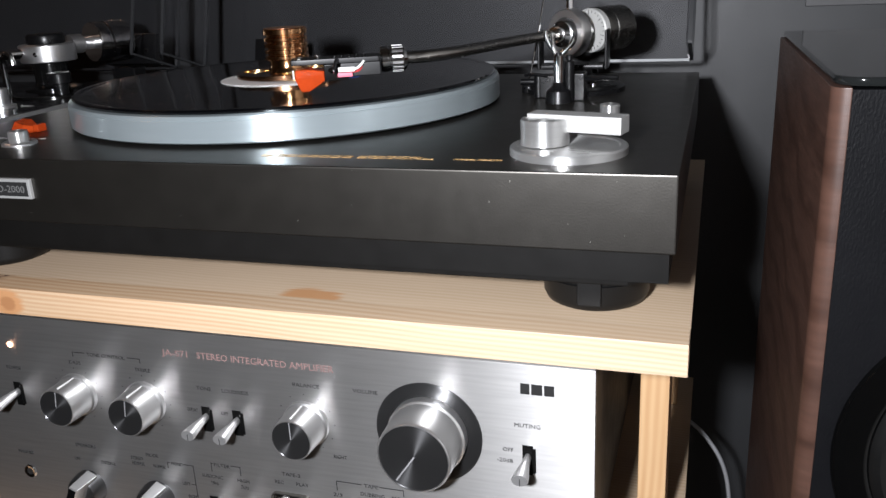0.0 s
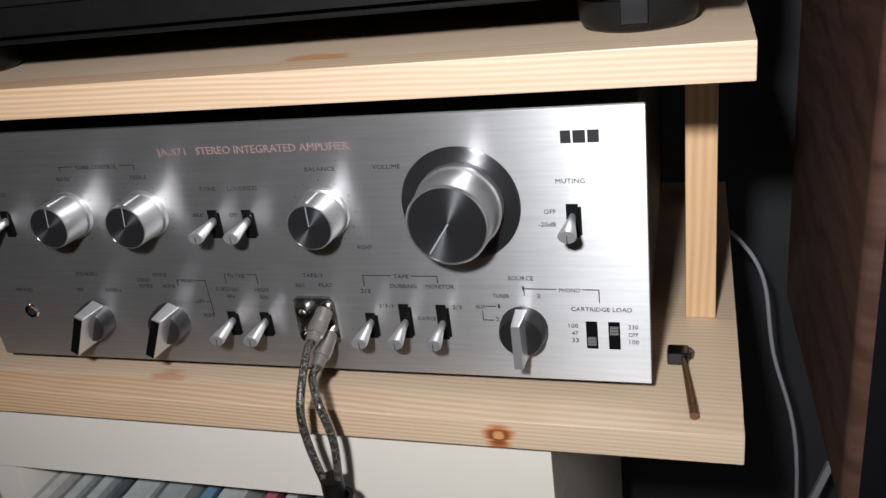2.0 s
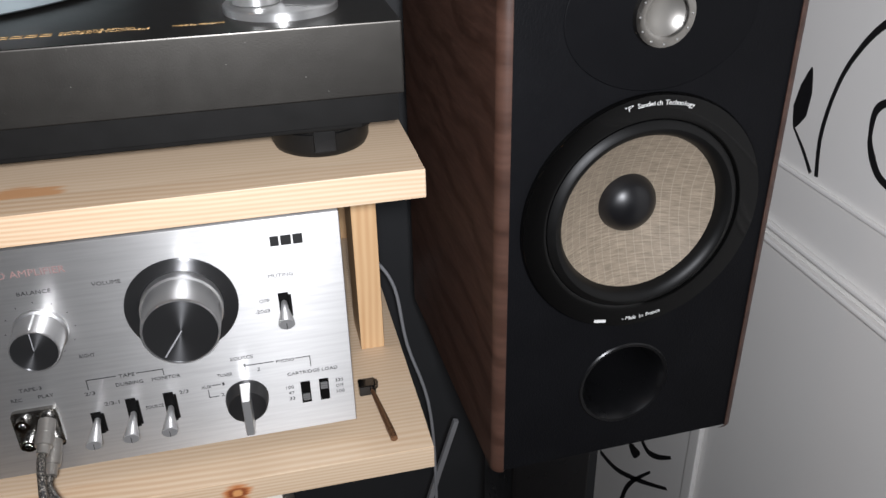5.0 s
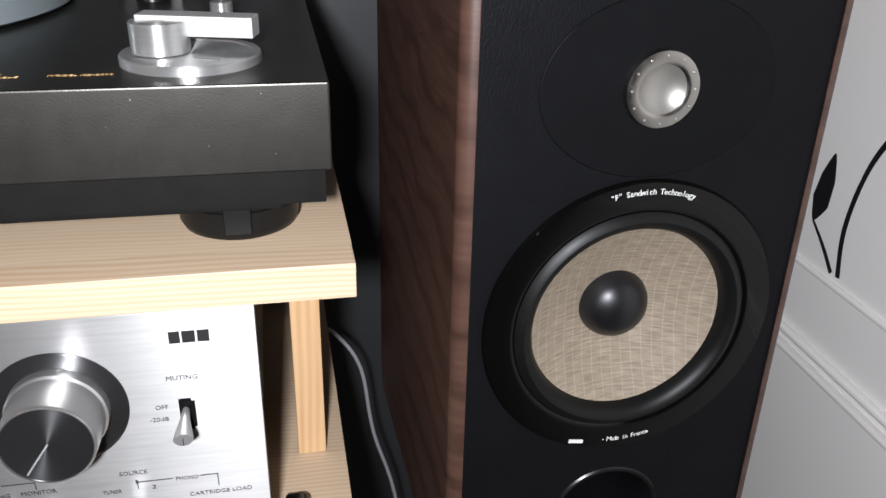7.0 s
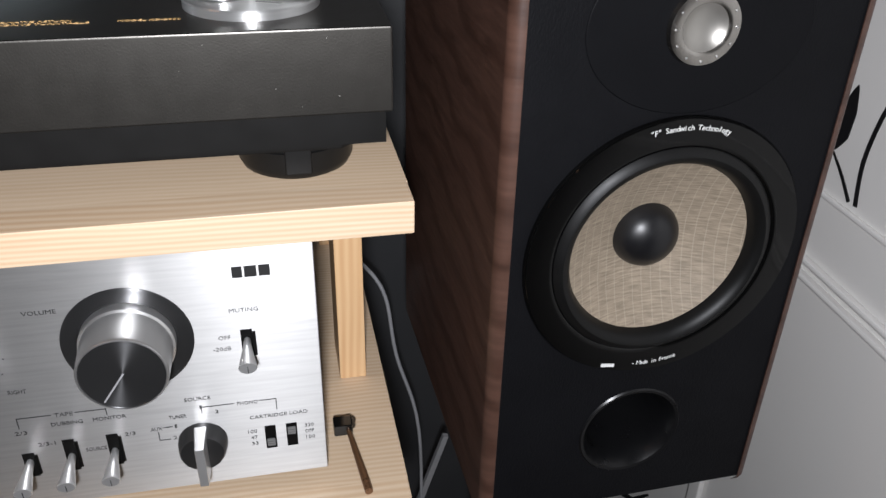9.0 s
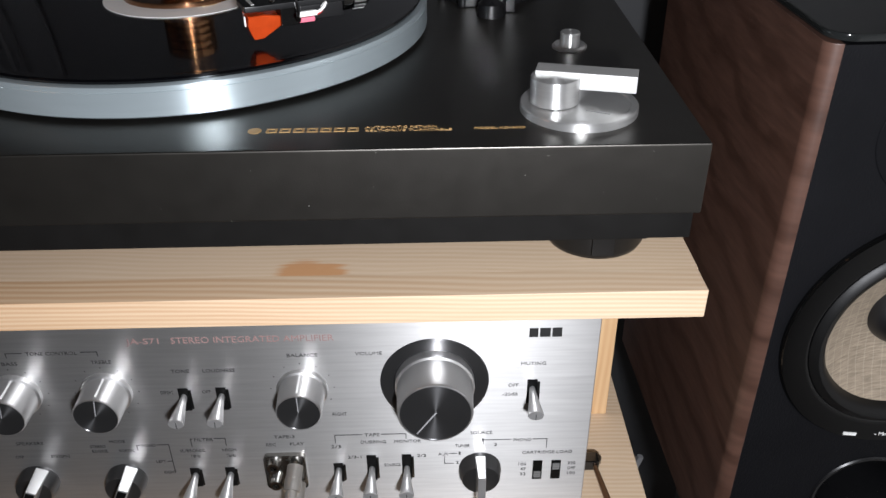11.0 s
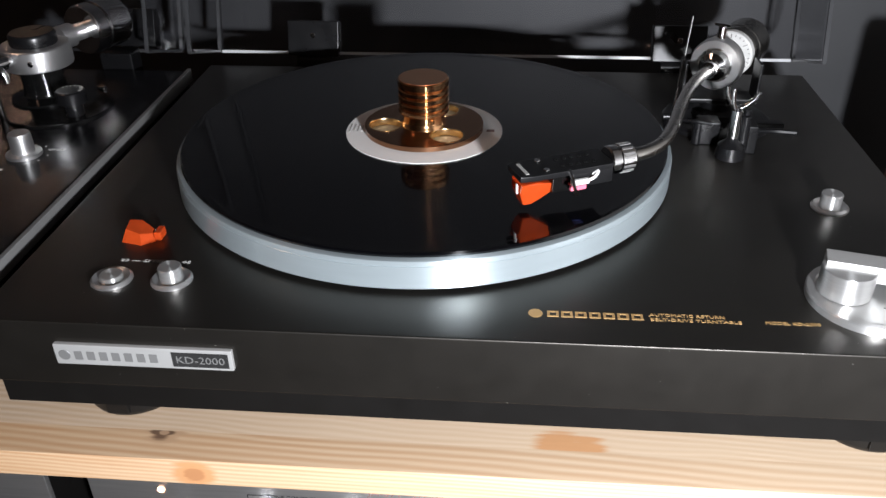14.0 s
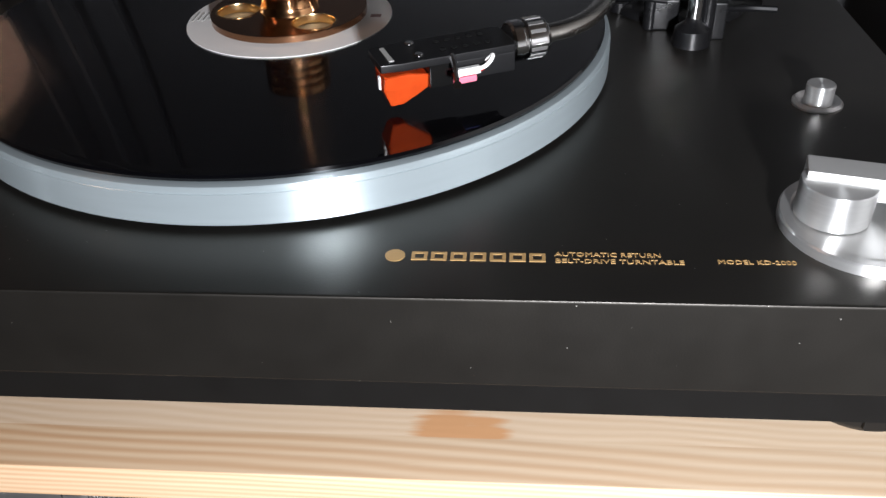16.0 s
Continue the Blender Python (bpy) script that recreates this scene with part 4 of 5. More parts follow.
for s, x, z, w in (("TONE CONTROL", -0.349, 0.9165, 0.029), ("BASS", -0.3745, 0.9095, 0.009), ("TREBLE", -0.3225, 0.9095, 0.0115), ("TONE", -0.279, 0.9015, 0.0105), ("LOUDNESS", -0.257, 0.9015, 0.0185),
                   ("BALANCE", -0.208, 0.9115, 0.0175), ("VOLUME", -0.170, 0.9118, 0.0155), ("MUTING", -0.075, 0.9018, 0.0145), ("SOURCE", -0.1045, 0.8475, 0.0135), ("PHONO", -0.079, 0.8408, 0.011),
                   ("TUNER", -0.116, 0.8367, 0.009), ("AUX", -0.128, 0.8298, 0.006), ("CARTRIDGE LOAD", -0.063, 0.8297, 0.0315), ("TAPE", -0.1715, 0.8477, 0.009), ("DUBBING", -0.171, 0.8417, 0.0155),
                   ("MONITOR", -0.150, 0.8417, 0.0165), ("TAPE-3", -0.225, 0.8477, 0.0125), ("REC", -0.234, 0.8412, 0.006), ("PLAY", -0.218, 0.8415, 0.0085), ("FILTER", -0.2745, 0.8468, 0.0115),
                   ("MODE", -0.327, 0.8468, 0.0095), ("SPEAKERS", -0.380, 0.8468, 0.0165), ("POWER", -0.4265, 0.9005, 0.012), ("PHONES", -0.433, 0.8345, 0.013), ("OFF", -0.0862, 0.8855, 0.006),
                   ("-20dB", -0.0880, 0.8785, 0.009), ("2/3", -0.194, 0.8383, 0.006), ("2/3", -0.1415, 0.8290, 0.0055), ("2/3-1", -0.1830, 0.8290, 0.0085), ("SOURCE", -0.1600, 0.8215, 0.0105), ("SUBSONIC", -0.2825, 0.8377, 0.0155),
                   ("HIGH", -0.260, 0.8377, 0.0085), ("18Hz", -0.2815, 0.8330, 0.0055), ("7kHz", -0.2595, 0.8330, 0.0055), ("DEFEAT", -0.2895, 0.8855, 0.0075), ("OFF", -0.2665, 0.8855, 0.005), ("100", -0.0785, 0.8195, 0.005),
                   ("47", -0.0775, 0.8150, 0.0035), ("33", -0.0775, 0.8105, 0.0035), ("MONO", -0.3085, 0.8430, 0.0085), ("STEREO", -0.3395, 0.8430, 0.0095), ("NORMAL", -0.3225, 0.8390, 0.0095), ("REVERSE", -0.3390, 0.8390, 0.0095),
                   ("LEFT", -0.3035, 0.8290, 0.006), ("RIGHT", -0.2995, 0.8195, 0.0075), ("OFF", -0.3890, 0.8355, 0.005), ("SYSTEM-2", -0.3640, 0.8355, 0.0115), ("RIGHT", -0.1900, 0.8655, 0.0085), ("1", -0.1178, 0.8303, 0.0012),
                   ("2", -0.1192, 0.8222, 0.0020), ("1", -0.1035, 0.8415, 0.0012), ("2", -0.0955, 0.8372, 0.0020), ("330", -0.0470, 0.8195, 0.005), ("OFF", -0.0470, 0.8150, 0.005), ("100", -0.0470, 0.8105, 0.005)):
    print_on_panel(s, x, z, 0.0035, INK, w)
print_on_panel("STEREO INTEGRATED AMPLIFIER", -0.2348, 0.9230, 0.0062, RED_INK, 0.0915)
print_on_panel("JA-S71", -0.2955, 0.9230, 0.0058, RED_INK, 0.0185)
rule(-0.375, -0.3655, 0.9180, 0.003)
rule(-0.3325, -0.323, 0.9180, 0, 0.003)
rule(-0.1945, -0.1775, 0.8490, 0.0065)
rule(-0.1660, -0.1505, 0.8490, 0, 0.004)
rule(-0.1035, -0.0860, 0.8422, 0.004)
rule(-0.0725, -0.0635, 0.8422, 0, 0.0075)
rule(-0.2825, -0.2810, 0.8485, 0.006)
rule(-0.2680, -0.2610, 0.8485, 0, 0.006)
rule(-0.1245, -0.1195, 0.8312)
rule(-0.1275, -0.1215, 0.8225, -0.006)
rule(-0.3160, -0.3135, 0.8443, 0.004)
rule(-0.3035, -0.2960, 0.8443, 0, 0.024)
rule(-0.2995, -0.2960, 0.8300)
for kx in (-0.2100, -0.3765, -0.3240):
    for j in range(11):
        a = radians(-150 + 30 * j)
        part("tick", disc((kx + 0.0185 * math.sin(a), FY, 0.888 + 0.0185 * math.cos(a)), 0.0004, 0.0002, "-y", 8), INK, face)
# maker's mark: three plain black blocks
for x0, x1 in ((-0.0785, -0.0735), (-0.0725, -0.0665), (-0.0655, -0.0600)):
    part("emblem_bar", box(x0, x1, FY - 0.0003, FY + 0.0002, 0.9225, 0.9288), INK, face)

# ---- loudspeaker ----
SX, SY, SZ0, SZ1 = 0.167, 0.045, 0.689, 1.083
SPK = Matrix.Translation((SX, SY, 0)) @ Matrix.Rotation(radians(1.5), 4, "Z")
speaker = thing("loudspeaker", (SX, SY + 0.12, SZ0), "two-way standmount loudspeaker with walnut sides and black baffle", "loudspeaker")


def spk(bm):
    return moved(bm, SPK)


W2, DEP = 0.103, 0.262
arc = [(-W2 + 0.008 - 0.008 * math.cos(radians(a)), 0.008 - 0.008 * math.sin(radians(a))) for a in range(0, 91, 15)]
arc_r = [(-x, y) for x, y in arc[::-1]]
part("side_panel", spk(prism(arc + [(-W2 + 0.0085, 0.0), (-W2 + 0.0085, DEP), (-W2, DEP)], SZ0, SZ1 - 0.001, 0.0004)), WALNUT, speaker, "dark walnut veneer side")
part("side_panel", spk(prism(arc_r[:-1] + [(W2, 0.008), (W2, DEP), (W2 - 0.0075, DEP), (W2 - 0.0075, 0.0)], SZ0, SZ1 - 0.001, 0.0004)), WALNUT, speaker, "dark walnut veneer side")
part("cabinet_body", spk(box(-W2 + 0.0085, W2 - 0.0075, 0.11, DEP, SZ0 + 0.001, SZ1 - 0.002, 0.0006)), BLACK_BASE, speaker)


def plate_with_holes(x0, x1, z0, z1, y0, y1, rounds, n=72):
    """An upright plate between y0 and y1 with round openings (x, z, radius)."""
    bm = bmesh.new()
    loops = [[(x0, z0), (x1, z0), (x1, z1), (x0, z1)]] + [[(cx + r * math.cos(2 * math.pi * k / n), cz + r * math.sin(2 * math.pi * k / n)) for k in range(n)] for cx, cz, r in rounds]
    edges = []
    for loop in loops:
        vs = [bm.verts.new((x, y0, z)) for x, z in loop]
        edges += [bm.edges.new((a, b)) for a, b in zip(vs, vs[1:] + vs[:1])]
    bmesh.ops.triangle_fill(bm, use_beauty=True, edges=edges)
    up = bmesh.ops.extrude_face_region(bm, geom=bm.faces[:])
    for v in up["geom"]:
        if isinstance(v, bmesh.types.BMVert):
            v.co.y = y1
    bmesh.ops.recalc_face_normals(bm, faces=bm.faces)
    return bm


part("baffle", spk(plate_with_holes(-W2 + 0.0085, W2 - 0.0075, SZ0 + 0.001, SZ1 - 0.002, 0.0012, 0.022, [(0, 0.895, 0.0690), (0, 0.7535, 0.0350), (0, 1.030, 0.0140)])), LEATHER, speaker, "black leather-grain baffle")
part("inner_lining", spk(box(-W2 + 0.0085, W2 - 0.0075, 0.022, 0.11, SZ1 - 0.004, SZ1 - 0.002)), BLACK_BASE, speaker)
corner = [(0.014 - 0.014 * math.cos(radians(a)), 0.014 - 0.014 * math.sin(radians(a))) for a in range(0, 91, 10)]
part("top_plate", spk(prism([(-W2 + 0.002 + x, 0.001 + y) for x, y in corner] + [(W2 - 0.002 - x, 0.001 + y) for x, y in corner[::-1]] + [(W2 - 0.002, DEP - 0.002), (-W2 + 0.002, DEP - 0.002)], SZ1 - 0.0008, SZ1 + 0.0035, 0.0012)), GLASS_TOP, speaker, "black glass top plate")
WZ = 0.895
RING_GLOSS = material("piano black", (0.002, 0.002, 0.002), 0.07, rough_vary=0.02, spec=0.3)
ring = part("woofer_ring", spk(lathe((0, 0.0012, WZ), [(0.067, 0), (0.0868, 0), (0.0868, 0.0016), (0.0855, 0.0034), (0.072, 0.0040), (0.069, 0.003), (0.067, 0)], "-y", 96)), RING_GLOSS, speaker, "gloss black woofer trim ring")
part("surround", spk(lathe((0, 0.0012, WZ), [(0.0695, -0.001), (0.0695, 0.002), (0.0672, 0.0045), (0.0640, 0.0058), (0.0605, 0.0045), (0.0580, 0.0005), (0.0570, -0.004), (0.0565, -0.006)], "-y", 96)), RUBBER, ring, "black rubber surround")
part("cone", spk(lathe((0, 0.0012, WZ), [(0.0575, -0.0035), (0.050, -0.0085), (0.040, -0.0145), (0.028, -0.020), (0.019, -0.0235)], "-y", 96)), FLAX, ring, "woven beige flax cone")
part("dust_cap", spk(lathe((0, 0.0012, WZ), [(0.0215, -0.0232), (0.0205, -0.019), (0.0185, -0.0150), (0.015, -0.0115), (0.010, -0.0088), (0.005, -0.0076), (0, -0.0072)], "-y", 64)), material("matt black dust cap", (0.006, 0.006, 0.007), 0.36), ring)


def arc_text(text, radius, middle, size, pitch, inside=False):
    bits = []
    for k, ch in enumerate(text):
        if ch == " ":
            continue
        off = (k - (len(text) - 1) / 2) * pitch / radius
        a = middle + (off if inside else -off)
        m = Matrix.Translation((radius * math.cos(a), -0.0030, WZ + radius * math.sin(a))) @ Matrix.Rotation(-(a + (math.pi / 2 if inside else -math.pi / 2)), 4, "Y") @ UPRIGHT
        bits.append(words(ch, size, m))
    return merged(*bits)


part("lettering", spk(arc_text('"F" Sandwich Technology', 0.0795, radians(88), 0.0046, 0.0021)), WHITE_INK, ring)
part("lettering", spk(arc_text("- Made in France", 0.0805, radians(-86), 0.0045, 0.0019, True)), WHITE_INK, ring)
part("emblem_bar", spk(moved(box(-0.0045, 0.0045, -0.0031, -0.002, -0.0805 - 0.0006, -0.0805 + 0.0016), Matrix.Translation((-0.0135, 0, WZ + 0.0012)) @ Matrix.Rotation(radians(9), 4, "Y"))), WHITE_INK, ring)
TZ = 1.030
plate = part("tweeter_plate", spk(moved(lathe((0, 0.0012, 0), [(0.0136, 0.0), (0.0136, 0.0008), (0.0630, 0.0008), (0.0636, 0.0004), (0.0640, -0.0006), (0.0650, 0.0)], "-y", 96), Matrix.Translation((0, 0, TZ)) @ Matrix.Diagonal((1, 1, 0.74, 1)))), material("black tweeter plate", (0.0046, 0.0047, 0.0055), 0.48, spec=0.08, bump=0.3, bump_scale=700), speaker)
tring = part("tweeter_ring", spk(lathe((0, 0.0004, TZ), [(0.0125, -0.001), (0.0128, 0.0025), (0.0150, 0.0036), (0.0195, 0.0028), (0.0205, 0.0)], "-y", 64)), WORN_CHROME, plate, "worn metal tweeter ring")
part("dome", spk(lathe((0, 0.0004, TZ), [(0.0128, 0.0022), (0.0105, 0.0004), (0.0075, -0.0010), (0.004, -0.0018), (0, -0.0020)], "-y", 48)), material("beryllium-grey dome", (0.34, 0.325, 0.30), 0.38, 0.75), tring, "inverted metal dome")
for k in range(12):
    a = 2 * math.pi * k / 12
    part("ring_stud", spk(disc((0.0172 * math.cos(a), -0.0028, TZ + 0.0172 * math.sin(a)), 0.0007, 0.0006, "-y", 10)), SATIN, tring)
PZ = 0.7535
part("bass_port", spk(lathe((0, 0.0012, PZ), [(0.0365, 0.0002), (0.0355, 0.0012), (0.0335, 0.0008), (0.0305, -0.004), (0.0285, -0.012), (0.0275, -0.028), (0.0275, -0.09), (0, -0.09)], "-y", 72)), BLACK_SATIN, speaker, "flared black bass port")

stand = thing("speaker_stand", (SX, SY + 0.13, 0), "black metal loudspeaker stand", "speaker stand")
part("top_plate", spk(box(-0.085, 0.085, 0.04, 0.23, 0.679, SZ0, 0.001)), BLACK_SATIN, stand)
part("column", spk(box(-0.05, 0.03, 0.10, 0.19, 0.02, 0.679, 0.004)), BLACK_SATIN, stand)
part("base_plate", spk(box(-0.12, 0.11, 0.02, 0.28, 0, 0.02, 0.002)), BLACK_SATIN, stand)

# ---- cream cabinet under the rack, with a row of disc cases ----
cab = thing("storage_cabinet", (-0.5, 0.17, 0), "cream lacquered cabinet under the pine rack, full of disc cases", "cabinet")
part("top_board", box(-0.94, -0.092, -0.001, 0.345, 0.703, 0.758, 0.001), CREAM, cab)
part("side_panel", box(-0.117, -0.092, 0.0015, 0.345, 0, 0.703), CREAM, cab)
part("divider", box(-0.505, -0.480, 0.0015, 0.34, 0, 0.703), CREAM, cab)
part("side_panel", box(-0.94, -0.915, 0.0015, 0.345, 0, 0.703), CREAM, cab)
part("back_panel", box(-0.94, -0.092, 0.345, 0.352, 0, 0.758), CREAM, cab)
part("inner_shelf", box(-0.480, -0.117, 0.004, 0.345, 0.535, 0.555), CREAM, cab)

# disc cases in the cabinet
TINTS = [(0.10, 0.10, 0.11), (0.66, 0.66, 0.63), (0.16, 0.28, 0.36), (0.46, 0.12, 0.14), (0.55, 0.54, 0.50), (0.42, 0.44, 0.40), (0.66, 0.60, 0.53), (0.03, 0.03, 0.03)]
TINT_MATS = [material("printed sleeve", c, 0.4, vary=0.35, scale=160) for c in TINTS]
CASE = clear_plastic("clear polystyrene", (0.8, 0.82, 0.84), 0.08)
rng = random.Random(4)
x = -0.474
while x < -0.135:
    wide = 0.0102 if rng.random() < 0.8 else 0.022
    disc_case = thing("disc_case", (0, 0, 0), "clear plastic disc case with a printed sleeve", "disc case", "disc cases in the cabinet")
    out = rng.uniform(0.0, 0.012)
    shell_ = part("case_shell", box(0, wide, -0.032 - out, 0.106 - out, 0, 0.125, 0.0006, 1), CASE, disc_case)
    part("sleeve", box(0.0012, wide - 0.0012, -0.0295 - out, 0.1 - out, 0.0015, 0.122), rng.choice(TINT_MATS), shell_)
    disc_case.matrix_basis = Matrix.Translation((x, 0, 0.5552)) @ Matrix.Rotation(radians(rng.uniform(-1.0, 6.0)), 4, "Y")
    x += wide + 0.0052 + rng.uniform(0, 0.003)

# ---- second turntable ----
deck2 = thing("turntable", (-0.745, 0.19, 0.972), "second black turntable with a heavy silver arm pillar", "turntable")
RX = -0.4995
plinth2 = part("plinth", box(RX - 0.48, RX - 0.004, 0.006, 0.352, 0.998, TOP - 0.001, 0.003, 3), material("black lacquer", (0.005, 0.005, 0.006), 0.2, vary=0.2, specks=0.008), deck2)
part("edge_strip", box(RX - 0.0038, RX - 0.0006, 0.006, 0.352, 1.040, TOP + 0.0004, 0.0006), STEEL_DARK, plinth2, "silver edge strip")
for fx in (-0.545, -0.93):
    for fy in (0.055, 0.30):
        part("foot", lathe((fx, fy, 0.972), [(0, 0), (0.026, 0), (0.030, 0.003), (0.030, 0.018), (0.024, 0.026), (0, 0.026)], n=40), RUBBER, deck2)
P2 = (-0.589, 0.282, TOP)
pillar = part("arm_pillar", lathe(P2, [(0, 0.026), (0.0155, 0.026), (0.0245, 0.027), (0.0250, 0.028), (0.0250, 0.042), (0.0240, 0.043), (0, 0.043)], n=56), SATIN, deck2, "silver arm pillar")
part("pillar_collar", lathe(P2, [(0, -0.001), (0.026, -0.001), (0.026, 0.003), (0.017, 0.005), (0.0155, 0.008), (0.0155, 0.026), (0, 0.026)], n=40), BLACK_GLOSS, pillar)
part("pillar_cap", lathe(P2, [(0, 0.043), (0.0165, 0.043), (0.0170, 0.044), (0.0170, 0.050), (0.0155, 0.052), (0, 0.052)], n=40), BLACK_SATIN, pillar)
part("pillar_screw", disc((P2[0] + 0.008, P2[1] - 0.0245, TOP + 0.035), 0.0022, 0.0016, "-y", 16), CHROME, pillar)
AIM2 = Matrix.Translation((P2[0], P2[1], TOP + 0.036)) @ Matrix.Rotation(radians(-22), 4, "Z")
arm2 = part("tonearm", moved(tube([(0, 0.01, 0), (0.0, -0.03, 0), (-0.004, -0.09, 0), (-0.02, -0.15, -0.002), (-0.045, -0.20, -0.004)], 0.0045, 12), AIM2), CHROME, deck2)
part("weight_shaft", moved(lathe((0, 0.022, 0.004), [(0, 0), (0.009, 0), (0.009, 0.012), (0.0065, 0.014), (0.0065, 0.03), (0, 0.03)], "y", 32), AIM2), SATIN, arm2)
part("counterweight", moved(lathe((0, 0.045, 0.004), [(0, 0), (0.0185, 0), (0.0195, 0.002), (0.0195, 0.010), (0.0185, 0.011), (0.0185, 0.013), (0.0195, 0.014), (0.0195, 0.034), (0.018, 0.036), (0, 0.036)], "y", 40), AIM2), CHROME, arm2)
part("arm_clip", tube([(-0.603, 0.240, TOP), (-0.603, 0.240, 1.078), (-0.598, 0.238, 1.088), (-0.592, 0.238, 1.086), (-0.590, 0.238, 1.078)], 0.0028, 10), CHROME, deck2)
part("arm_board", lathe((-0.570, 0.262, TOP - 0.001), [(0, 0), (0.038, 0), (0.038, 0.0016), (0.037, 0.0022), (0, 0.0022)], n=56), BLACK_GLOSS, deck2)
lift2 = part("lift_column", lathe((-0.551, 0.248, TOP), [(0, 0), (0.0065, 0), (0.0065, 0.010), (0.0105, 0.011), (0.0105, 0.019), (0.0095, 0.020), (0, 0.020)], n=36), BLACK_SATIN, deck2)
for k in range(9):
    a = radians(20 * k - 10)
    part("dial_mark", moved(box(0.007, 0.0092, -0.0004, 0.0004, 0.020, 0.0202), Matrix.Translation((-0.551, 0.248, TOP)) @ Matrix.Rotation(a, 4, "Z")), GREY_INK, lift2)
sel = part("selector_knob", lathe((-0.556, 0.182, TOP), [(0, -0.001), (0.0115, -0.001), (0.0115, 0.0012), (0.0075, 0.0018), (0.0072, 0.014), (0.0066, 0.015), (0, 0.015)], n=40), SATIN, deck2)
part("bolt", disc((-0.556, 0.304, TOP - 0.001), 0.0035, 0.003, n=20), CHROME, deck2)
for k in range(7):
    a = radians(30 * k - 60)
    part("scale_dot", disc((-0.556 + 0.016 * math.cos(a), 0.182 + 0.016 * math.sin(a), TOP - 0.001), 0.0007, 0.0003, n=8), GREY_INK, plinth2)
part("lettering", words("RECORD SIZE", 0.0034, Matrix.Translation((-0.572, 0.158, TOP - 0.0009)), 0.026), GREY_INK, plinth2)
part("lettering", words("REPEAT", 0.0032, Matrix.Translation((-0.538, 0.190, TOP - 0.0009)), 0.012), GREY_INK, plinth2)
lid2 = dust_cover(-0.97, -0.5135, 0.34, deck2, LID, 0.07)
part("lid_edge", moved(box(-0.97, -0.5135, -0.0012, 0.0042, -0.0018, 0.0004), LID), DECAL, lid2)
for hx in (-0.564, -0.90):
    h = part("hinge", moved(box(hx - 0.031, hx + 0.031, -0.008, 0.005, 0.003, 0.034, 0.0012), LID), BLACK_SATIN, lid2, "black lid hinge")
    part("hinge_arm", box(hx - 0.014, hx + 0.014, 0.3525, 0.372, 1.036, 1.062, 0.002), BLACK_SATIN, h)
    for e in (-0.02, 0.02):
        part("hinge_screw", moved(disc((hx + e, -0.008, 0.016), 0.0022, 0.001, "-y", 16), LID), CHROME, h)

# ---- second amplifier beside the first ----
amp2 = thing("amplifier", (-0.71, 0.16, 0.776), "second silver-fronted amplifier beside the first", "amplifier")
part("case", box(-0.92, -0.498, FY + 0.004, 0.32, 0.786, 0.932, 0.002), BLACK_BASE, amp2)
face2 = part("front_panel", box(-0.925, -0.494, FY, FY + 0.004, 0.784, 0.938, 0.0006), BRUSHED, amp2)
part("display_window", box(-0.90, -0.519, FY - 0.0015, FY, 0.84, 0.903, 0.001), BLACK_GLOSS, face2)
for kx, kz in ((-0.515, 0.82), (-0.56, 0.82), (-0.61, 0.82)):
    round_knob("control_knob", kx, kz, 0.009, 0.014, amp2, 0)
for fx in (-0.89, -0.53):
    for fy in (0.07, 0.28):
        part("foot", lathe((fx, fy, 0.776), [(0, 0), (0.016, 0), (0.018, 0.008), (0, 0.008)], n=24), RUBBER, amp2)

# ---- cables and small things ----
lead = thing("audio_cable", (-0.214, -0.02, 0.8), "braided grey audio lead plugged into the tape sockets", "cable")
BRAID = material("braided screen", (0.1, 0.1, 0.1), 0.4, 0.3, bump=0.9, bump_scale=700)
tree = BRAID.node_tree
cells, ramp, coords = tree.nodes.new("ShaderNodeTexVoronoi"), tree.nodes.new("ShaderNodeValToRGB"), tree.nodes.new("ShaderNodeTexCoord")
cells.inputs["Scale"].default_value = 1900
ramp.color_ramp.elements[0].position, ramp.color_ramp.elements[0].color = 0.60, (0.010, 0.009, 0.008, 1)
ramp.color_ramp.elements[1].position, ramp.color_ramp.elements[1].color = 0.92, (0.42, 0.38, 0.33, 1)
tree.links.new(coords.outputs["Object"], cells.inputs["Vector"])
tree.links.new(cells.outputs["Color"], ramp.inputs[0])
tree.links.new(ramp.outputs[0], tree.nodes["Principled BSDF"].inputs["Base Color"])
PLUG_METAL = material("brushed plug metal", (0.44, 0.42, 0.39), 0.36, 0.9, vary=0.2, scale=150)
for k, (jx, jz) in enumerate(((-0.2200, 0.8275), (-0.2200, 0.8120))):
    p0, p1 = Vector((jx, FY - 0.004, jz)), Vector((jx - 0.0015 + 0.001 * k, FY - 0.0235 - 0.002 * k, jz - 0.0085))
    way = (p1 - p0).normalized()
    plug = part("plug", tube([p0, p0 + way * 0.008, p0 + way * 0.009, p0 + way * 0.016, p0 + way * 0.0165, p1], [0.0050, 0.0050, 0.0054, 0.0050, 0.0038, 0.0036], 24, 2), PLUG_METAL, lead, "worn metal plug")
    side = -1 if k == 0 else 1
    end = (-0.2135 + 0.0035 * side, -0.030, 0.735)
    part("braid", tube([p1, p1 + way * 0.008, (-0.2200 if k == 0 else -0.2085, -0.034, 0.797), (-0.2225 if k == 0 else -0.2065, -0.031, 0.770), end], 0.0024, 12), BRAID, lead)
part("shrink_sleeve", tube([(-0.2135, -0.030, 0.745), (-0.213, -0.030, 0.72), (-0.210, -0.032, 0.69)], [0.0066, 0.0068, 0.0068], 16), RUBBER, lead, "black shrink sleeve")
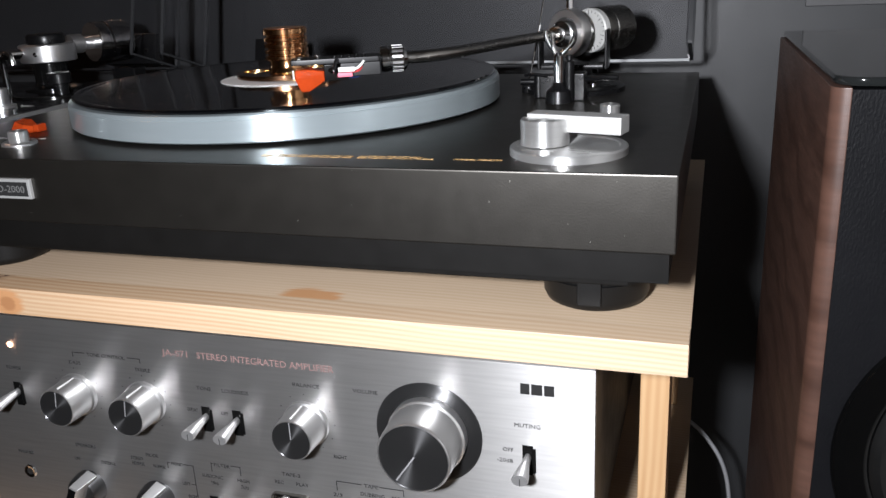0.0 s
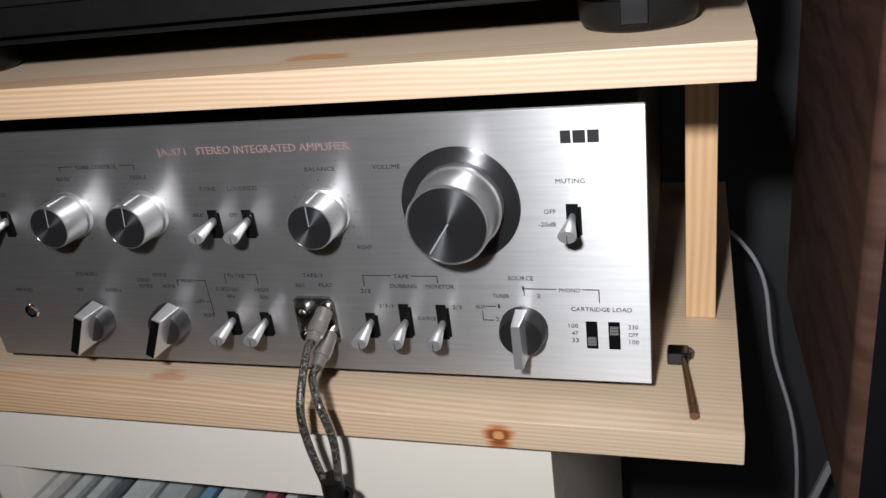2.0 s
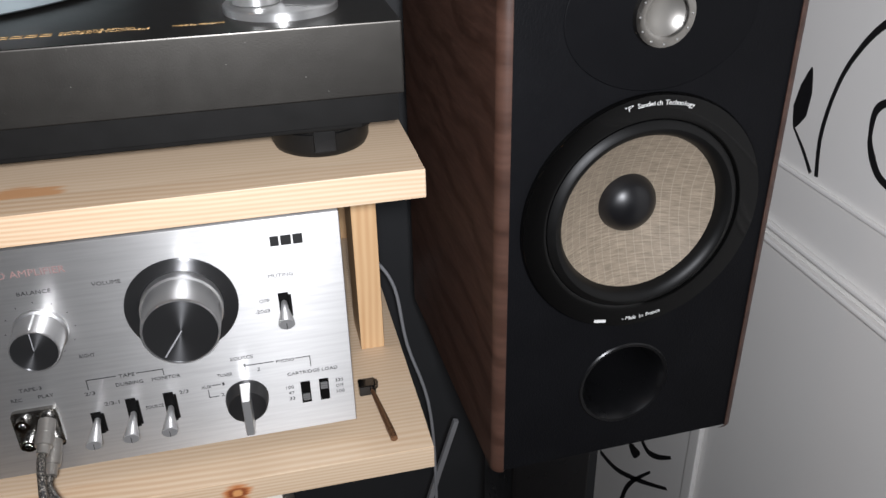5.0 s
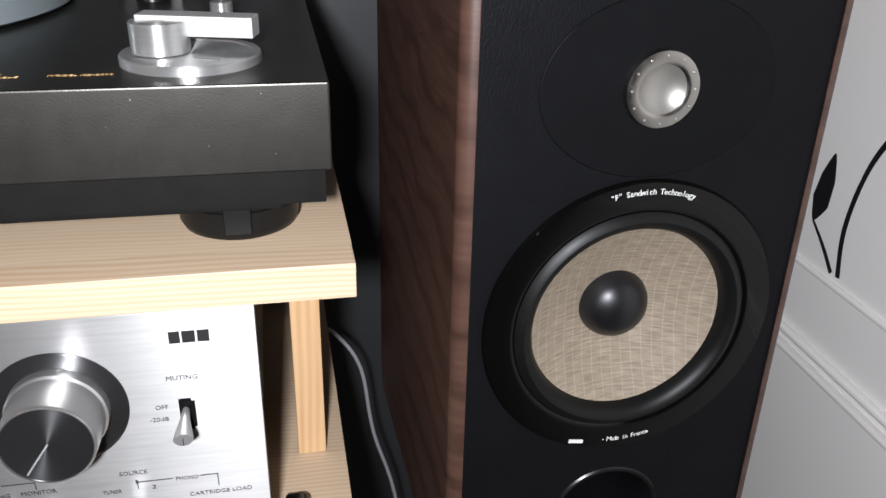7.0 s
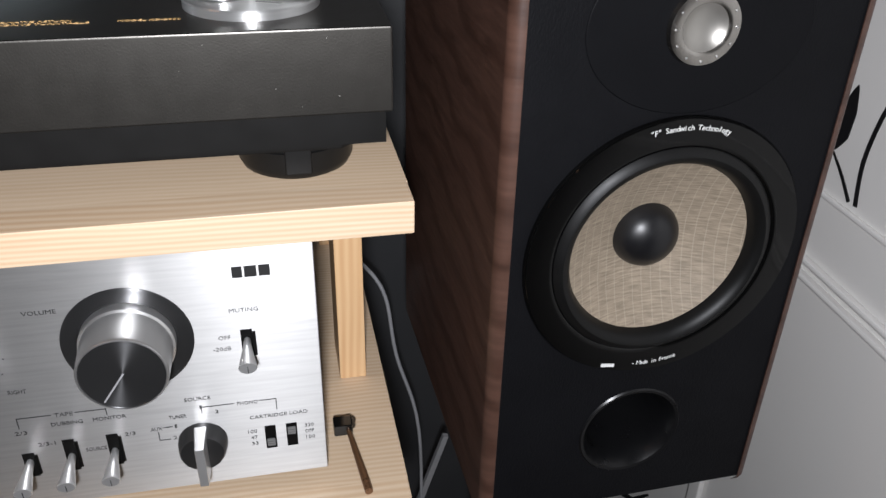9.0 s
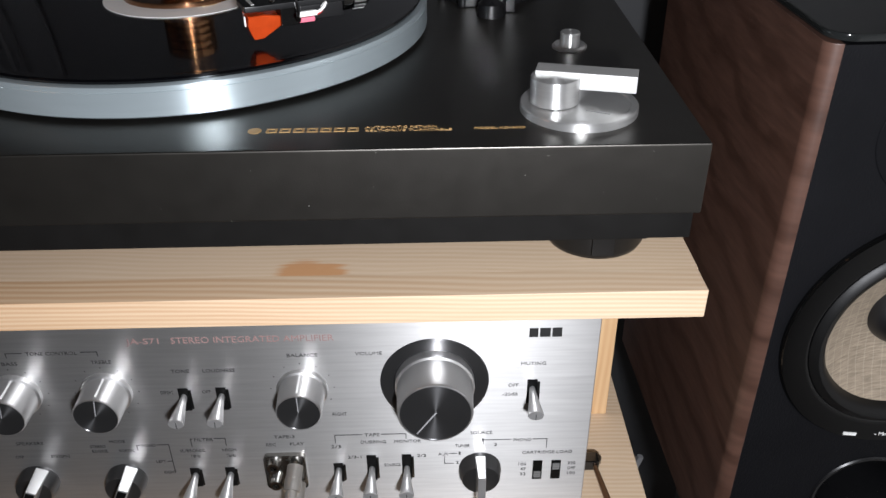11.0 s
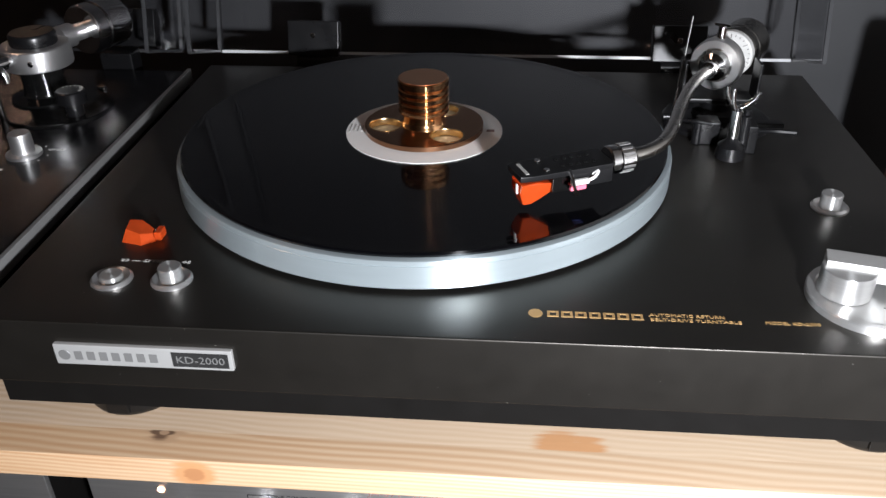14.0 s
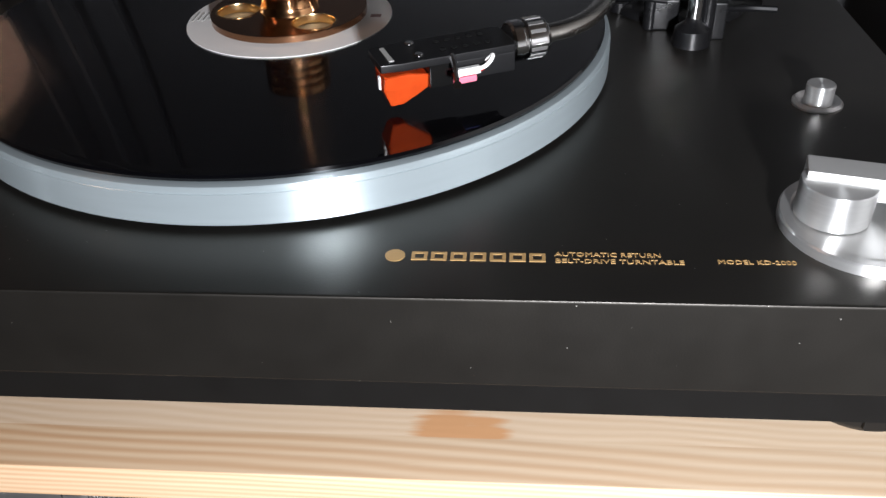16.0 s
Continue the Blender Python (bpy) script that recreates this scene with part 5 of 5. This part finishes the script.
part("sleeve_ring", lathe((-0.2098, -0.032, 0.722), [(0.0060, 0), (0.0085, 0), (0.0085, 0.012), (0.0060, 0.012)], n=24), BLACK_SATIN, lead)
part("braid", tube([(-0.210, -0.032, 0.69), (-0.205, -0.035, 0.55), (-0.20, -0.03, 0.3), (-0.21, -0.05, 0.01)], 0.005, 12), BRAID, lead)

brush = thing("stylus_brush", (-0.023, 0.045, 0.776), "small stylus brush with black head and bronze handle", "brush")
part("head", merged(box(-0.0315, -0.0195, 0.0525, 0.0625, 0.776, 0.7845, 0.0012), tube([(-0.0215, 0.058, 0.7835), (-0.0215, 0.058, 0.7795)], 0.0042, 14)), BLACK_GLOSS, brush)
part("handle", tube([(-0.0225, 0.054, 0.7800), (-0.0200, 0.035, 0.7790), (-0.0172, 0.012, 0.7785), (-0.0162, 0.002, 0.7785)], [0.0014, 0.0020, 0.0025, 0.0024], 12), material("bronze handle", (0.16, 0.085, 0.045), 0.3, 0.6), brush)

wire = thing("grey_wire", (0.03, 0.33, 0.6), "thin grey wire hanging behind the pine rack", "wire")
part("sheath", tube([(-0.06, 0.33, 0.780), (-0.03, 0.335, 0.764), (-0.004, 0.33, 0.747), (0.021, 0.33, 0.726), (0.041, 0.33, 0.688), (0.0515, 0.33, 0.614), (0.0755, 0.33, 0.508), (0.082, 0.34, 0.3), (0.09, 0.36, 0.004)], 0.0019, 10), WIRE, wire)
bar = thing("metal_bar", (0.06, 0.34, 0), "pale grey metal bar leaning beside the stand", "bar")
part("bar_body", tube([(0.108, 0.34, 0.485), (0.072, 0.34, 0.362), (-0.02, 0.34, 0.03)], [0.0042, 0.0046, 0.0046], 4, 3), STEEL_BAR, bar)

# ---- white panelling and wall transfers beside the loudspeaker ----
for name, b in (("rail", box(WALL_X - 0.004, WALL_X, -2.4, WALL_Y, 0.851, 0.8555, 0.0015)), ("rail", box(WALL_X - 0.007, WALL_X, -2.4, 0.245, 0.7915, 0.797, 0.002)), ("rail", box(WALL_X - 0.007, WALL_X, -2.4, 0.232, 0.7775, 0.783, 0.002)),
                ("stile", box(WALL_X - 0.007, WALL_X, 0.226, 0.245, 0.0, 0.790, 0.002))):
    solid("trim", b, WALL_WHITE, "white moulded panel edge on the wall", "moulding", kind="structure")


def ribbon(points, widths, steps=8):
    """A flat band on the east wall through (y, z) points."""
    pts = [Vector((0, y, z)) for y, z in points]
    bm = bmesh.new()
    line, wid = [], []
    for k in range(len(pts) - 1):
        a, b, c, d = pts[max(k - 1, 0)], pts[k], pts[k + 1], pts[min(k + 2, len(pts) - 1)]
        for q in range(steps + (k == len(pts) - 2)):
            u = q / steps
            line.append(0.5 * (2 * b + (c - a) * u + (2 * a - 5 * b + 4 * c - d) * u * u + (3 * b - a - 3 * c + d) * u ** 3))
            wid.append(widths[k] * (1 - u) + widths[k + 1] * u)
    left, right = [], []
    for k, p in enumerate(line):
        way = (line[min(k + 1, len(line) - 1)] - line[max(k - 1, 0)]).normalized()
        off = Vector((0, -way.z, way.y)) * wid[k] / 2
        left.append(bm.verts.new((WALL_X - 0.0004, *(p + off).yz)))
        right.append(bm.verts.new((WALL_X - 0.0004, *(p - off).yz)))
    fs = [bm.faces.new((left[k], left[k + 1], right[k + 1], right[k])) for k in range(len(line) - 1)]
    up = bmesh.ops.extrude_face_region(bm, geom=fs)
    for v in up["geom"]:
        if isinstance(v, bmesh.types.BMVert):
            v.co.x = WALL_X + 0.0002
    bmesh.ops.recalc_face_normals(bm, faces=bm.faces)
    return bm


decal = thing("wall_transfer", (WALL_X, 0.13, 0.86), "black flower-tendril transfer on the white wall", "wall transfer")
part("leaf", ribbon([(0.168, 0.944), (0.170, 0.925), (0.173, 0.905), (0.1765, 0.889)], [0.001, 0.016, 0.019, 0.002]), DECAL, decal)
part("stem", ribbon([(0.1765, 0.889), (0.159, 0.875), (0.144, 0.860)], [0.002, 0.0035, 0.004]), DECAL, decal)
part("stem", ribbon([(0.136, 0.860), (0.141, 0.895), (0.135, 0.935), (0.122, 0.966), (0.098, 0.996), (0.05, 1.03), (-0.02, 1.04)], [0.0045, 0.0045, 0.004, 0.0045, 0.006, 0.005, 0.002]), DECAL, decal)
part("curl", ribbon([(0.03, 0.955), (0.060, 0.951), (0.0855, 0.938), (0.0875, 0.916), (0.080, 0.900), (0.066, 0.888), (0.04, 0.886), (0.02, 0.90), (0.028, 0.918), (0.045, 0.914)], [0.002, 0.005, 0.0065, 0.004, 0.007, 0.006, 0.006, 0.005, 0.004, 0.005]), DECAL, decal)
decal2 = thing("wall_transfer", (WALL_X, 0.36, 0.3), "black flower-tendril transfer low on the white wall", "wall transfer")
part("stem", ribbon([(0.479, 0.249), (0.423, 0.266), (0.355, 0.308), (0.285, 0.360)], [0.008, 0.008, 0.007, 0.004]), DECAL, decal2)
part("stem", ribbon([(0.410, 0.15), (0.396, 0.233), (0.377, 0.282), (0.329, 0.348)], [0.009, 0.009, 0.007, 0.003]), DECAL, decal2)
part("stem", ribbon([(0.40, 0.40), (0.352, 0.373), (0.321, 0.383), (0.286, 0.412)], [0.01, 0.009, 0.008, 0.004]), DECAL, decal2)
part("bud", ribbon([(0.395, 0.345), (0.380, 0.340), (0.362, 0.352)], [0.004, 0.022, 0.004]), DECAL, decal2)
solid("wall_sheet", box(0.088, 0.340, WALL_Y - 0.004, WALL_Y, 1.093, 1.40, 0.001), material("pale grey card", (0.10, 0.10, 0.102), 0.6, vary=0.12, scale=20), "pale grey card sheet fixed to the dark wall", "wall card")
